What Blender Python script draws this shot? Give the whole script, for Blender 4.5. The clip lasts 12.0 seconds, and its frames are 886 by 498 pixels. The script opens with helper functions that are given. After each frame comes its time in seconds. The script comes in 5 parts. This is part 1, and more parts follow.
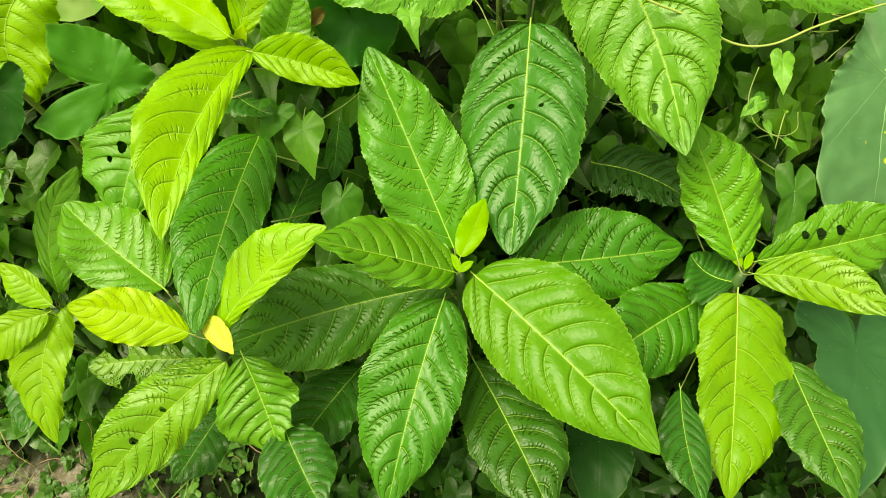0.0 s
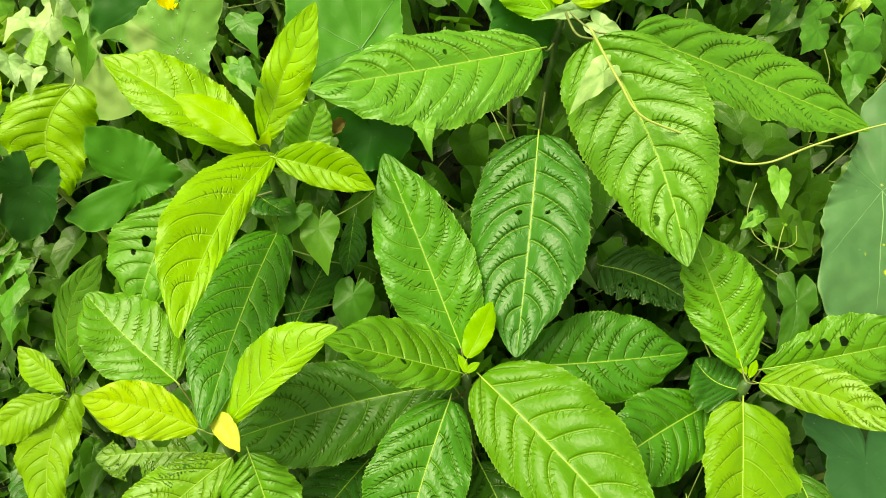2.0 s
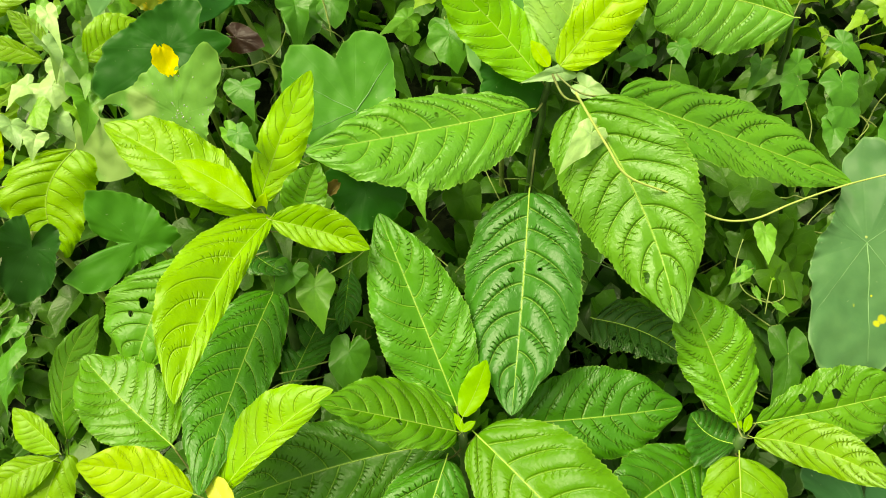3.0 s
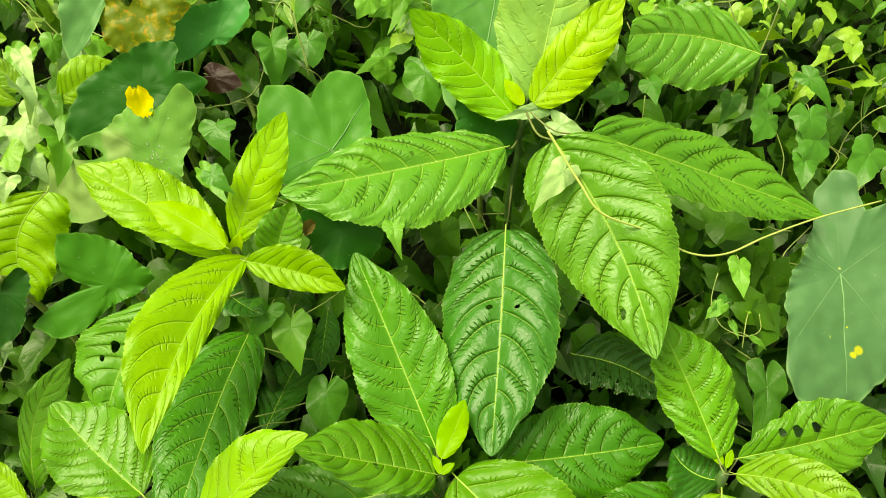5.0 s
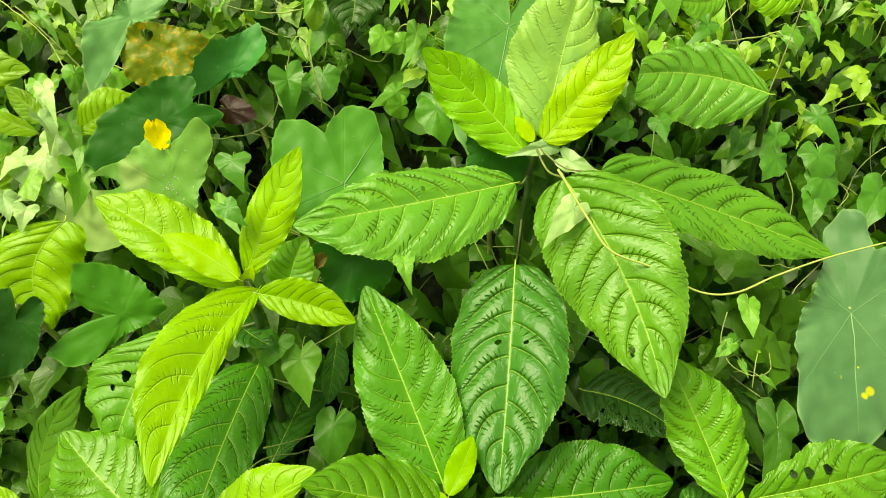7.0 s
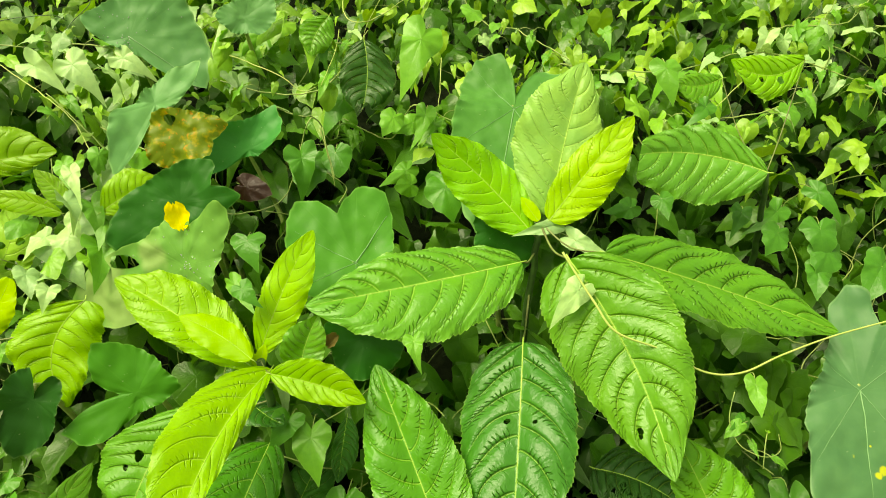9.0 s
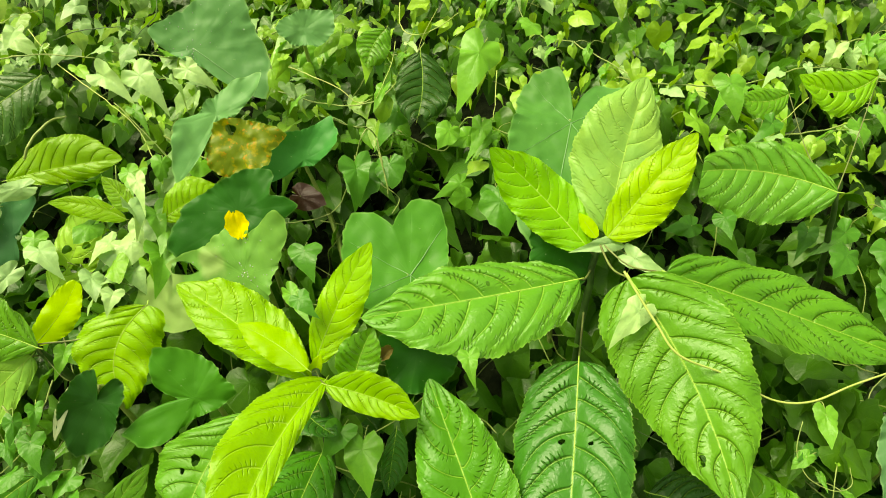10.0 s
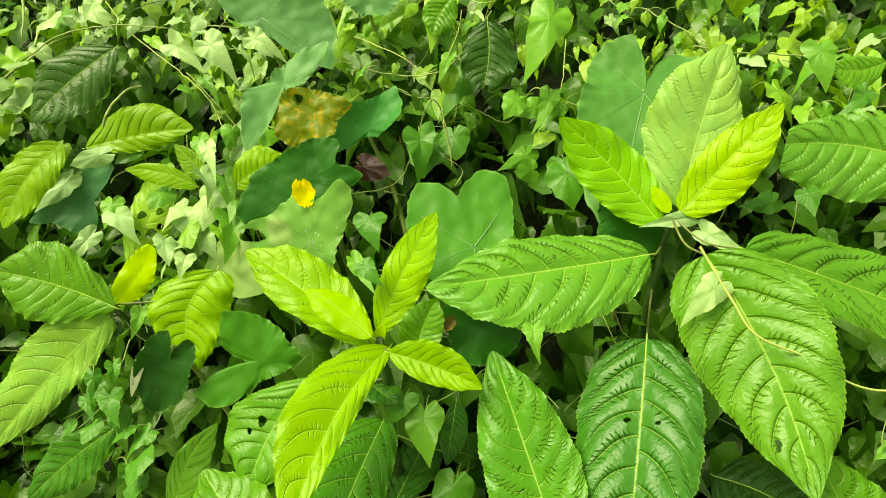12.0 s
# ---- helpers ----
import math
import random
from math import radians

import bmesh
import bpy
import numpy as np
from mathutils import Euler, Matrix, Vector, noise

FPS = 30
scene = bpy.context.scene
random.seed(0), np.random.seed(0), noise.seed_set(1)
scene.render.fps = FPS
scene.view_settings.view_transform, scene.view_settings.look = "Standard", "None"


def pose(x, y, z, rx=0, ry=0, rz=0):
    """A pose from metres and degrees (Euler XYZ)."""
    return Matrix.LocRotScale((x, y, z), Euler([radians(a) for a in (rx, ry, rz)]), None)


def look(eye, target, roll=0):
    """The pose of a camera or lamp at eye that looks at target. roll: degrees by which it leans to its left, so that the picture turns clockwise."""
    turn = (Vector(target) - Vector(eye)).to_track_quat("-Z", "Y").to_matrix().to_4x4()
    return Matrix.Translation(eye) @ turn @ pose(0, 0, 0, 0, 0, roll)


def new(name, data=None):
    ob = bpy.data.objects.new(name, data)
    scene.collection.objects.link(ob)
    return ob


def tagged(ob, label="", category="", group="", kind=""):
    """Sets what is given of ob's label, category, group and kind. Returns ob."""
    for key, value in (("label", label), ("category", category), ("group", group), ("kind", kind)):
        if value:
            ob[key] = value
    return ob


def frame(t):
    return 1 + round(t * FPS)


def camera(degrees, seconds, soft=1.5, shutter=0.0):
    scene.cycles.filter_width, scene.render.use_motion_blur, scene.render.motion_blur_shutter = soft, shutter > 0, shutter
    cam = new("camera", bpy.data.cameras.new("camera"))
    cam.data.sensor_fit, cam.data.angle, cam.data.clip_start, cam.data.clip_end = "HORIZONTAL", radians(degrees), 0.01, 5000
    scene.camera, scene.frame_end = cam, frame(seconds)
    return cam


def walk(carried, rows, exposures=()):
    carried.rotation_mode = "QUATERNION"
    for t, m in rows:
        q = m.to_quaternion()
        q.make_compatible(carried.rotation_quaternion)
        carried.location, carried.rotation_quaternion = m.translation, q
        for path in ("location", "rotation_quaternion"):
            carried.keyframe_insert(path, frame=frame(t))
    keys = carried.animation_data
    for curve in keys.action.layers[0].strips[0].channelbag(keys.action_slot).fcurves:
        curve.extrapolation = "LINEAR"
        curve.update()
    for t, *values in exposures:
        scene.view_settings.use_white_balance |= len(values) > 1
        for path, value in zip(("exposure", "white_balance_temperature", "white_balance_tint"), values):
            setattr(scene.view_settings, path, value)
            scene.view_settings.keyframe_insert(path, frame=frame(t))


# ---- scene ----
cam = camera(69.53, 12.0, soft=1.0)
# seconds, eye, then yaw to the left, pitch and roll in degrees
ROWS = [
    (0.0, -0.0000, 0.0000, 1.2500, 0.00, -50.00, -0.00),
    (0.5, 0.0035, -0.0049, 1.2633, 1.13, -48.06, 0.40),
    (1.0, 0.0053, -0.0027, 1.2738, 1.90, -46.55, -0.28),
    (1.5, 0.0029, 0.0012, 1.2812, 1.68, -44.74, 0.07),
    (2.0, 0.0023, 0.0075, 1.2885, 1.43, -43.23, 0.43),
    (2.5, 0.0051, 0.0115, 1.2997, 1.20, -41.66, -0.03),
    (3.0, 0.0057, 0.0142, 1.3150, 1.05, -39.66, -0.13),
    (5.0, 0.0193, 0.0236, 1.3216, -0.46, -36.98, -0.05),
    (5.5, 0.0262, 0.0239, 1.3235, -1.30, -36.69, 0.21),
    (6.0, 0.0272, 0.0250, 1.3256, -1.44, -36.27, 0.41),
    (6.5, 0.0229, 0.0278, 1.3300, -0.53, -35.67, 0.36),
    (7.0, 0.0163, 0.0254, 1.3362, 0.41, -34.74, 0.18),
    (9.0, 0.0185, 0.0246, 1.3761, 1.46, -29.75, -0.68),
    (9.5, 0.0072, 0.0282, 1.3815, 3.50, -28.94, -1.18),
    (10.0, -0.0056, 0.0318, 1.3818, 5.51, -28.95, -1.30),
    (10.5, -0.0198, 0.0326, 1.3803, 7.86, -29.06, -2.21),
    (11.0, -0.0279, 0.0340, 1.3760, 10.09, -29.70, -2.78),
    (11.5, -0.0257, 0.0363, 1.3727, 10.91, -30.37, -2.61),
    (12.0, -0.0212, 0.0348, 1.3699, 11.26, -30.84, -2.89),
]
walk(cam, [(t, pose(x, y, z, 0, 0, yaw) @ pose(0, 0, 0, 90 + pitch) @ pose(0, 0, 0, 0, 0, roll)) for t, x, y, z, yaw, pitch, roll in ROWS], [(0.0, 0.97, 9000.0, 0.0)])

# ---- light: bright overcast sky, high soft sun ----
world = bpy.data.worlds.new("overcast_sky")
world.use_nodes = True
scene.world = world
wn = world.node_tree
sky = wn.nodes.new("ShaderNodeTexSky")
sky.sky_type, sky.sun_disc = "NISHITA", False
sky.sun_elevation, sky.sun_rotation, sky.dust_density = radians(62), radians(249), 5.0
bg = wn.nodes["Background"]
soft_sky = wn.nodes.new("ShaderNodeMix")
soft_sky.data_type = "RGBA"
soft_sky.inputs["Factor"].default_value = 0.6
soft_sky.inputs["B"].default_value = (9.0, 9.2, 9.0, 1)
wn.links.new(sky.outputs["Color"], soft_sky.inputs["A"])
wn.links.new(soft_sky.outputs["Result"], bg.inputs["Color"])
bg.inputs["Strength"].default_value = 0.051
sun = new("sun", bpy.data.lights.new("sun", "SUN"))
sun.data.energy, sun.data.angle, sun.data.color = 3.55, radians(40), (1.0, 0.97, 0.88)
sun.matrix_world = look((-1.6, 0.2, 4.0), (0, 0.8, 0.7))


# ---- materials ----
def nodes_of(name):
    mat = bpy.data.materials.new(name)
    mat.use_nodes = True
    nt = mat.node_tree
    return mat, nt, nt.nodes, nt.nodes["Principled BSDF"]


def math_node(nt, op, a, b=None, c=None):
    n = nt.nodes.new("ShaderNodeMath")
    n.operation = op
    for i, v in enumerate((a, b, c)):
        if v is None:
            continue
        if isinstance(v, (int, float)):
            n.inputs[i].default_value = v
        else:
            nt.links.new(v, n.inputs[i])
    return n.outputs[0]


def mix_node(nt, fac, a, b, blend="MIX"):
    n = nt.nodes.new("ShaderNodeMix")
    n.data_type, n.blend_type = "RGBA", blend
    for key, v in (("Factor", fac), ("A", a), ("B", b)):
        if isinstance(v, (int, float)):
            n.inputs[key].default_value = v
        elif isinstance(v, tuple):
            n.inputs[key].default_value = v
        else:
            nt.links.new(v, n.inputs[key])
    return n.outputs["Result"]


def noise_node(nt, vec, scale, detail=3.0, rough=0.55):
    n = nt.nodes.new("ShaderNodeTexNoise")
    n.inputs["Scale"].default_value, n.inputs["Detail"].default_value, n.inputs["Roughness"].default_value = scale, detail, rough
    nt.links.new(vec, n.inputs["Vector"])
    return n.outputs["Fac"]


def ramp_node(nt, fac, a, b, lo=0.0, hi=1.0):
    n = nt.nodes.new("ShaderNodeMapRange")
    n.interpolation_type = "SMOOTHSTEP"
    for key, v in (("From Min", a), ("From Max", b), ("To Min", lo), ("To Max", hi)):
        n.inputs[key].default_value = v
    nt.links.new(fac, n.inputs["Value"])
    return n.outputs["Result"]


def blade_output(nt, bsdf, colour, sheer, tint):
    """Thin leaf: reflects and lets some light through."""
    out = nt.nodes["Material Output"]
    thin = nt.nodes.new("ShaderNodeBsdfTranslucent")
    nt.links.new(mix_node(nt, 1.0, colour, tint, "MULTIPLY"), thin.inputs["Color"])
    mix = nt.nodes.new("ShaderNodeMixShader")
    mix.inputs[0].default_value = sheer
    nt.links.new(bsdf.outputs[0], mix.inputs[1])
    nt.links.new(thin.outputs[0], mix.inputs[2])
    nt.links.new(mix.outputs[0], out.inputs["Surface"])


VEINS = 9.0


def shrub_leaf_material(name, relief, rungs, pale_veins, shine=0.42):
    """Quilted leaf: thin pale side veins that curve to the tip, combs of short folds across them, blotches."""
    mat, nt, nodes, bsdf = nodes_of(name)
    uv = nodes.new("ShaderNodeTexCoord")
    split = nodes.new("ShaderNodeSeparateXYZ")
    nt.links.new(uv.outputs["UV"], split.inputs[0])
    s = split.outputs[0]
    a = math_node(nt, "ABSOLUTE", math_node(nt, "MULTIPLY_ADD", split.outputs[1], 2.0, -1.0))
    info = nodes.new("ShaderNodeObjectInfo")
    pos = uv.outputs["Object"]
    side = math_node(nt, "GREATER_THAN", split.outputs[1], 0.5)
    curve = math_node(nt, "MULTIPLY_ADD", math_node(nt, "MULTIPLY", a, a), 0.18, math_node(nt, "MULTIPLY", a, 0.06))
    phase = math_node(nt, "MULTIPLY_ADD", math_node(nt, "SUBTRACT", s, curve), VEINS, math_node(nt, "MULTIPLY", side, 0.45))
    away = math_node(nt, "PINGPONG", phase, 0.5)
    cell = math_node(nt, "FLOOR", phase)
    part_way = math_node(nt, "SUBTRACT", phase, cell)
    vein = ramp_node(nt, away, 0.014, 0.045, 1.0, 0.0)
    groove = math_node(nt, "MULTIPLY", ramp_node(nt, away, 0.0, 0.08, 1.0, 0.0), ramp_node(nt, a, 0.6, 0.95, 1.0, 0.0))
    vein = math_node(nt, "MULTIPLY", math_node(nt, "MULTIPLY", vein, ramp_node(nt, a, 0.5, 0.97, 1.0, 0.1)), ramp_node(nt, s, 0.85, 1.0, 1.0, 0.3))
    rib = ramp_node(nt, a, 0.008, 0.028, 1.0, 0.0)
    # short folds square to the side veins, more on one side of a vein than the other
    each = nodes.new("ShaderNodeTexWhiteNoise")
    each.noise_dimensions = "1D"
    nt.links.new(math_node(nt, "MULTIPLY_ADD", side, 40.0, math_node(nt, "MULTIPLY_ADD", info.outputs["Random"], 91.0, cell)), each.inputs["W"])
    pick = each.outputs["Value"]
    skew = math_node(nt, "MULTIPLY", part_way, math_node(nt, "MULTIPLY_ADD", a, 0.75, 0.12))
    rung = math_node(nt, "MULTIPLY_ADD", math_node(nt, "ADD", a, skew), 8.5, math_node(nt, "MULTIPLY", noise_node(nt, pos, 45.0, 2.0), 2.2))
    rung = math_node(nt, "MULTIPLY_ADD", pick, 5.0, rung)
    ladder = ramp_node(nt, math_node(nt, "PINGPONG", rung, 0.5), 0.02, 0.17, 1.0, 0.0)
    after = math_node(nt, "MULTIPLY", ramp_node(nt, part_way, 0.12, 0.42, 1.0, 0.0), ramp_node(nt, pick, 0.15, 0.6, 0.2, 1.0))
    before = math_node(nt, "MULTIPLY", ramp_node(nt, part_way, 0.6, 0.88, 0.0, 1.0), ramp_node(nt, pick, 0.4, 0.85, 1.0, 0.1))
    ladder = math_node(nt, "MULTIPLY", ladder, math_node(nt, "MAXIMUM", after, before))
    ladder = math_node(nt, "MULTIPLY", ladder, ramp_node(nt, noise_node(nt, pos, 30.0, 3.0), 0.4, 0.58, 0.05, 1.0))
    ladder = math_node(nt, "MULTIPLY", ladder, math_node(nt, "MULTIPLY", ramp_node(nt, a, 0.08, 0.25), ramp_node(nt, s, 0.86, 1.0, 1.0, 0.0)))
    grain = noise_node(nt, pos, 260.0, 3.0)
    blotch = noise_node(nt, pos, 16.0, 4.0)
    base = info.outputs["Color"]
    hue = mix_node(nt, ramp_node(nt, blotch, 0.35, 0.7, 0.0, 0.45), base, mix_node(nt, 1.0, base, (1.4, 1.18, 0.8, 1), "MULTIPLY"))
    hue = mix_node(nt, ramp_node(nt, grain, 0.35, 0.75, 0.0, 0.22), hue, mix_node(nt, 1.0, hue, (0.65, 0.75, 0.65, 1), "MULTIPLY"))
    pale = mix_node(nt, 0.45, mix_node(nt, 1.0, base, (1.8, 1.45, 1.6, 1), "MULTIPLY"), (0.3, 0.5, 0.09, 1))
    # folds tinted paler, to stand for light along their ridges
    hue = mix_node(nt, math_node(nt, "MULTIPLY", ladder, 0.2), hue, pale)
    hue = mix_node(nt, math_node(nt, "MULTIPLY", vein, pale_veins), hue, pale)
    hue = mix_node(nt, math_node(nt, "MULTIPLY", rib, 0.8), hue, pale)
    brim = ramp_node(nt, a, 0.972, 0.992)
    hue = mix_node(nt, math_node(nt, "MULTIPLY", brim, 0.6), hue, pale)
    # brown specks of wear
    speck = ramp_node(nt, noise_node(nt, pos, 75.0, 2.0, 0.7), 0.75, 0.79)
    hue = mix_node(nt, math_node(nt, "MULTIPLY", speck, 0.7), hue, (0.12, 0.07, 0.02, 1))
    nt.links.new(hue, bsdf.inputs["Base Color"])
    nt.links.new(math_node(nt, "MULTIPLY_ADD", grain, 0.2, 0.27), bsdf.inputs["Roughness"])
    bsdf.inputs["Specular IOR Level"].default_value = shine
    height = math_node(nt, "MULTIPLY_ADD", groove, -0.4, math_node(nt, "MULTIPLY", ladder, -1.4 * rungs))
    height = math_node(nt, "ADD", height, math_node(nt, "MULTIPLY", noise_node(nt, pos, 60.0, 3.0), 0.75))
    bump = nodes.new("ShaderNodeBump")
    bump.inputs["Strength"].default_value, bump.inputs["Distance"].default_value = relief, 0.0034
    nt.links.new(height, bump.inputs["Height"])
    nt.links.new(bump.outputs[0], bsdf.inputs["Normal"])
    blade_output(nt, bsdf, hue, 0.3, (1.5, 1.35, 0.6, 1))
    return mat


def smooth_leaf_material(name, rough, ribs, vary, shine, bloom, size=1.0, lines=0.4):
    """Smooth leaf (taro and vine): pale fans of veins by UV angle, soft blotches."""
    mat, nt, nodes, bsdf = nodes_of(name)
    uv = nodes.new("ShaderNodeTexCoord")
    split = nodes.new("ShaderNodeSeparateXYZ")
    nt.links.new(uv.outputs["UV"], split.inputs[0])
    info = nodes.new("ShaderNodeObjectInfo")
    geo = nodes.new("ShaderNodeNewGeometry")
    span = nodes.new("ShaderNodeVectorMath")
    span.operation = "SCALE"
    span.inputs["Scale"].default_value = size
    nt.links.new(uv.outputs["Object"], span.inputs[0])
    pos = span.outputs[0]
    away = math_node(nt, "PINGPONG", math_node(nt, "MULTIPLY", split.outputs[0], ribs), 0.5)
    width = math_node(nt, "MULTIPLY", away, math_node(nt, "ADD", split.outputs[1], 0.12))
    vein = ramp_node(nt, width, 0.004, 0.03, 1.0, 0.0)
    blotch = noise_node(nt, pos, 14.0, 4.0)
    grain = noise_node(nt, pos, 120.0, 3.0)
    base = info.outputs["Color"]
    rnd = math_node(nt, "ADD", info.outputs["Random"], geo.outputs["Random Per Island"])
    hue = mix_node(nt, ramp_node(nt, rnd, 0.2, 1.8, 0.0, vary), base, mix_node(nt, 1.0, base, (1.75, 1.5, 1.3, 1), "MULTIPLY"))
    hue = mix_node(nt, ramp_node(nt, blotch, 0.35, 0.7, 0.0, 0.45), hue, mix_node(nt, 1.0, hue, (0.6, 0.75, 0.75, 1), "MULTIPLY"))
    hue = mix_node(nt, ramp_node(nt, grain, 0.4, 0.75, 0.0, 0.2), hue, mix_node(nt, 1.0, hue, (1.3, 1.2, 1.0, 1), "MULTIPLY"))
    pale = mix_node(nt, 0.28, mix_node(nt, 1.0, base, (1.8, 1.5, 1.6, 1), "MULTIPLY"), (0.25, 0.42, 0.14, 1))
    hue = mix_node(nt, math_node(nt, "MULTIPLY", vein, math_node(nt, "MULTIPLY_ADD", blotch, lines, -0.3 * lines)), hue, pale)
    hue = mix_node(nt, ramp_node(nt, split.outputs[1], 0.965, 0.99, 0.0, 0.55), hue, pale)
    # waxy bloom, pale dust specks, yellowed and rusty patches
    hue = mix_node(nt, ramp_node(nt, noise_node(nt, pos, 6.0, 3.0), 0.45, 0.75, 0.0, bloom), hue, mix_node(nt, 1.0, hue, (1.7, 1.5, 1.6, 1), "MULTIPLY"))
    hue = mix_node(nt, ramp_node(nt, noise_node(nt, pos, 110.0, 2.0, 0.7), 0.7, 0.76, 0.0, bloom), hue, (0.42, 0.52, 0.3, 1))
    sick = nodes.new("ShaderNodeAttribute")
    sick.attribute_name = "yellowing"
    patch = math_node(nt, "ADD", sick.outputs["Fac"], math_node(nt, "MULTIPLY_ADD", noise_node(nt, pos, 55.0, 4.0), 0.7, -0.35))
    hue = mix_node(nt, ramp_node(nt, patch, 0.3, 0.75, 0.0, 0.9), hue, (0.5, 0.55, 0.03, 1))
    worn = nodes.new("ShaderNodeAttribute")
    worn.attribute_name = "bleach"
    thin = math_node(nt, "ADD", worn.outputs["Fac"], math_node(nt, "MULTIPLY_ADD", noise_node(nt, pos, 38.0, 4.0), 0.9, -0.45))
    hue = mix_node(nt, ramp_node(nt, thin, 0.3, 0.9, 0.0, 0.6), hue, (0.33, 0.47, 0.17, 1))
    rust = nodes.new("ShaderNodeAttribute")
    rust.attribute_name = "rust"
    spot = math_node(nt, "MULTIPLY", rust.outputs["Fac"], ramp_node(nt, noise_node(nt, pos, 60.0, 4.0, 0.65), 0.5, 0.7))
    hue = mix_node(nt, spot, hue, (0.4, 0.33, 0.012, 1))
    spot = math_node(nt, "MULTIPLY", rust.outputs["Fac"], ramp_node(nt, noise_node(nt, pos, 130.0, 2.0, 0.6), 0.62, 0.68))
    hue = mix_node(nt, spot, hue, (0.5, 0.22, 0.015, 1))
    nt.links.new(hue, bsdf.inputs["Base Color"])
    bsdf.inputs["Roughness"].default_value = rough
    bsdf.inputs["Specular IOR Level"].default_value = shine
    bump = nodes.new("ShaderNodeBump")
    bump.inputs["Strength"].default_value, bump.inputs["Distance"].default_value = 0.45, 0.0018
    nt.links.new(math_node(nt, "MULTIPLY_ADD", vein, -0.7 * lines, math_node(nt, "MULTIPLY", noise_node(nt, pos, 22.0, 4.0), 1.6)), bump.inputs["Height"])
    nt.links.new(bump.outputs[0], bsdf.inputs["Normal"])
    blade_output(nt, bsdf, hue, 0.28, (1.4, 1.35, 0.7, 1))
    return mat


def stem_material(name, colour, dark):
    mat, nt, nodes, bsdf = nodes_of(name)
    pos = nodes.new("ShaderNodeTexCoord").outputs["Object"]
    hue = mix_node(nt, ramp_node(nt, noise_node(nt, pos, 45.0, 4.0), 0.35, 0.7), colour, dark)
    nt.links.new(hue, bsdf.inputs["Base Color"])
    bsdf.inputs["Roughness"].default_value = 0.5
    return mat


def soil_material():
    mat, nt, nodes, bsdf = nodes_of("soil")
    pos = nodes.new("ShaderNodeTexCoord").outputs["Object"]
    hue = mix_node(nt, ramp_node(nt, noise_node(nt, pos, 9.0, 6.0), 0.35, 0.65), (0.17, 0.155, 0.115, 1), (0.1, 0.1, 0.06, 1))
    hue = mix_node(nt, ramp_node(nt, noise_node(nt, pos, 130.0, 4.0), 0.4, 0.7), hue, (0.24, 0.225, 0.19, 1))
    # leaf mould, its colour darkened as shade under plants; bare grit by the path
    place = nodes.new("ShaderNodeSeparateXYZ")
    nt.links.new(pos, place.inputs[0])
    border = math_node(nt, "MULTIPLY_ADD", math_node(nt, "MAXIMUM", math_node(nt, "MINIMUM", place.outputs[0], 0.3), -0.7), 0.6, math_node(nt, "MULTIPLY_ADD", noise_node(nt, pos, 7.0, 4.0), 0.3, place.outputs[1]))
    shaded_mould = mix_node(nt, ramp_node(nt, noise_node(nt, pos, 40.0, 5.0), 0.4, 0.6), (0.005, 0.01, 0.003, 1), (0.012, 0.02, 0.007, 1))
    hue = mix_node(nt, ramp_node(nt, border, 0.12, 0.24), hue, shaded_mould)
    nt.links.new(hue, bsdf.inputs["Base Color"])
    bsdf.inputs["Roughness"].default_value = 0.95
    bsdf.inputs["Specular IOR Level"].default_value = 0.1
    bump = nodes.new("ShaderNodeBump")
    bump.inputs["Strength"].default_value, bump.inputs["Distance"].default_value = 0.8, 0.01
    nt.links.new(noise_node(nt, pos, 70.0, 6.0), bump.inputs["Height"])
    nt.links.new(bump.outputs[0], bsdf.inputs["Normal"])
    return mat


SHRUB = shrub_leaf_material("shrub_leaf", 1.0, 1.2, 0.85)
FULL = shrub_leaf_material("fresh_shrub_leaf", 1.0, 0.6, 0.85)
YOUNG = shrub_leaf_material("young_shrub_leaf", 0.75, 0.5, 0.75, 0.3)
BUD = shrub_leaf_material("unfolding_leaf", 0.15, 0.3, 0.2, 0.15)
TARO = smooth_leaf_material("taro_leaf", 0.45, 10.0, 0.12, 0.2, 0.28, 1.0, 0.2)
VINE = smooth_leaf_material("vine_leaf", 0.38, 8.0, 0.6, 0.36, 0.0, 0.3, 0.22)
CROWD = smooth_leaf_material("crowded_vine_leaf", 0.36, 8.0, 0.75, 0.4, 0.0, 6.0, 0.6)
RIB = stem_material("pale_midrib", (0.33, 0.52, 0.08, 1), (0.24, 0.44, 0.05, 1))
STEM = stem_material("green_stem", (0.05, 0.125, 0.025, 1), (0.03, 0.07, 0.018, 1))
NERVE = stem_material("taro_vein", (0.15, 0.32, 0.13, 1), (0.11, 0.27, 0.09, 1))
SHOOT = stem_material("pale_shoot", (0.42, 0.52, 0.14, 1), (0.32, 0.45, 0.1, 1))
STALK = stem_material("vine_stem", (0.28, 0.38, 0.1, 1), (0.16, 0.26, 0.06, 1))
PETIOLE = stem_material("petiole", (0.16, 0.22, 0.06, 1), (0.1, 0.11, 0.035, 1))
SOIL = soil_material()
WATER, _, _, wet = nodes_of("water")
wet.inputs["Base Color"].default_value = (0.9, 1.0, 0.9, 1)
wet.inputs["Roughness"].default_value, wet.inputs["IOR"].default_value, wet.inputs["Transmission Weight"].default_value = 0.03, 1.33, 0.7
DARK, MID, FRESH, LIME, YELLOW = (0.025, 0.145, 0.012), (0.044, 0.22, 0.011), (0.09, 0.3, 0.013), (0.195, 0.45, 0.011), (0.295, 0.535, 0.014)
LEAFY = (0.17, 0.39, 0.011)


# ---- builders ----
def link(name, data, parent=None, label=""):
    ob = new(name, data)
    ob.parent = parent
    return tagged(ob, label)


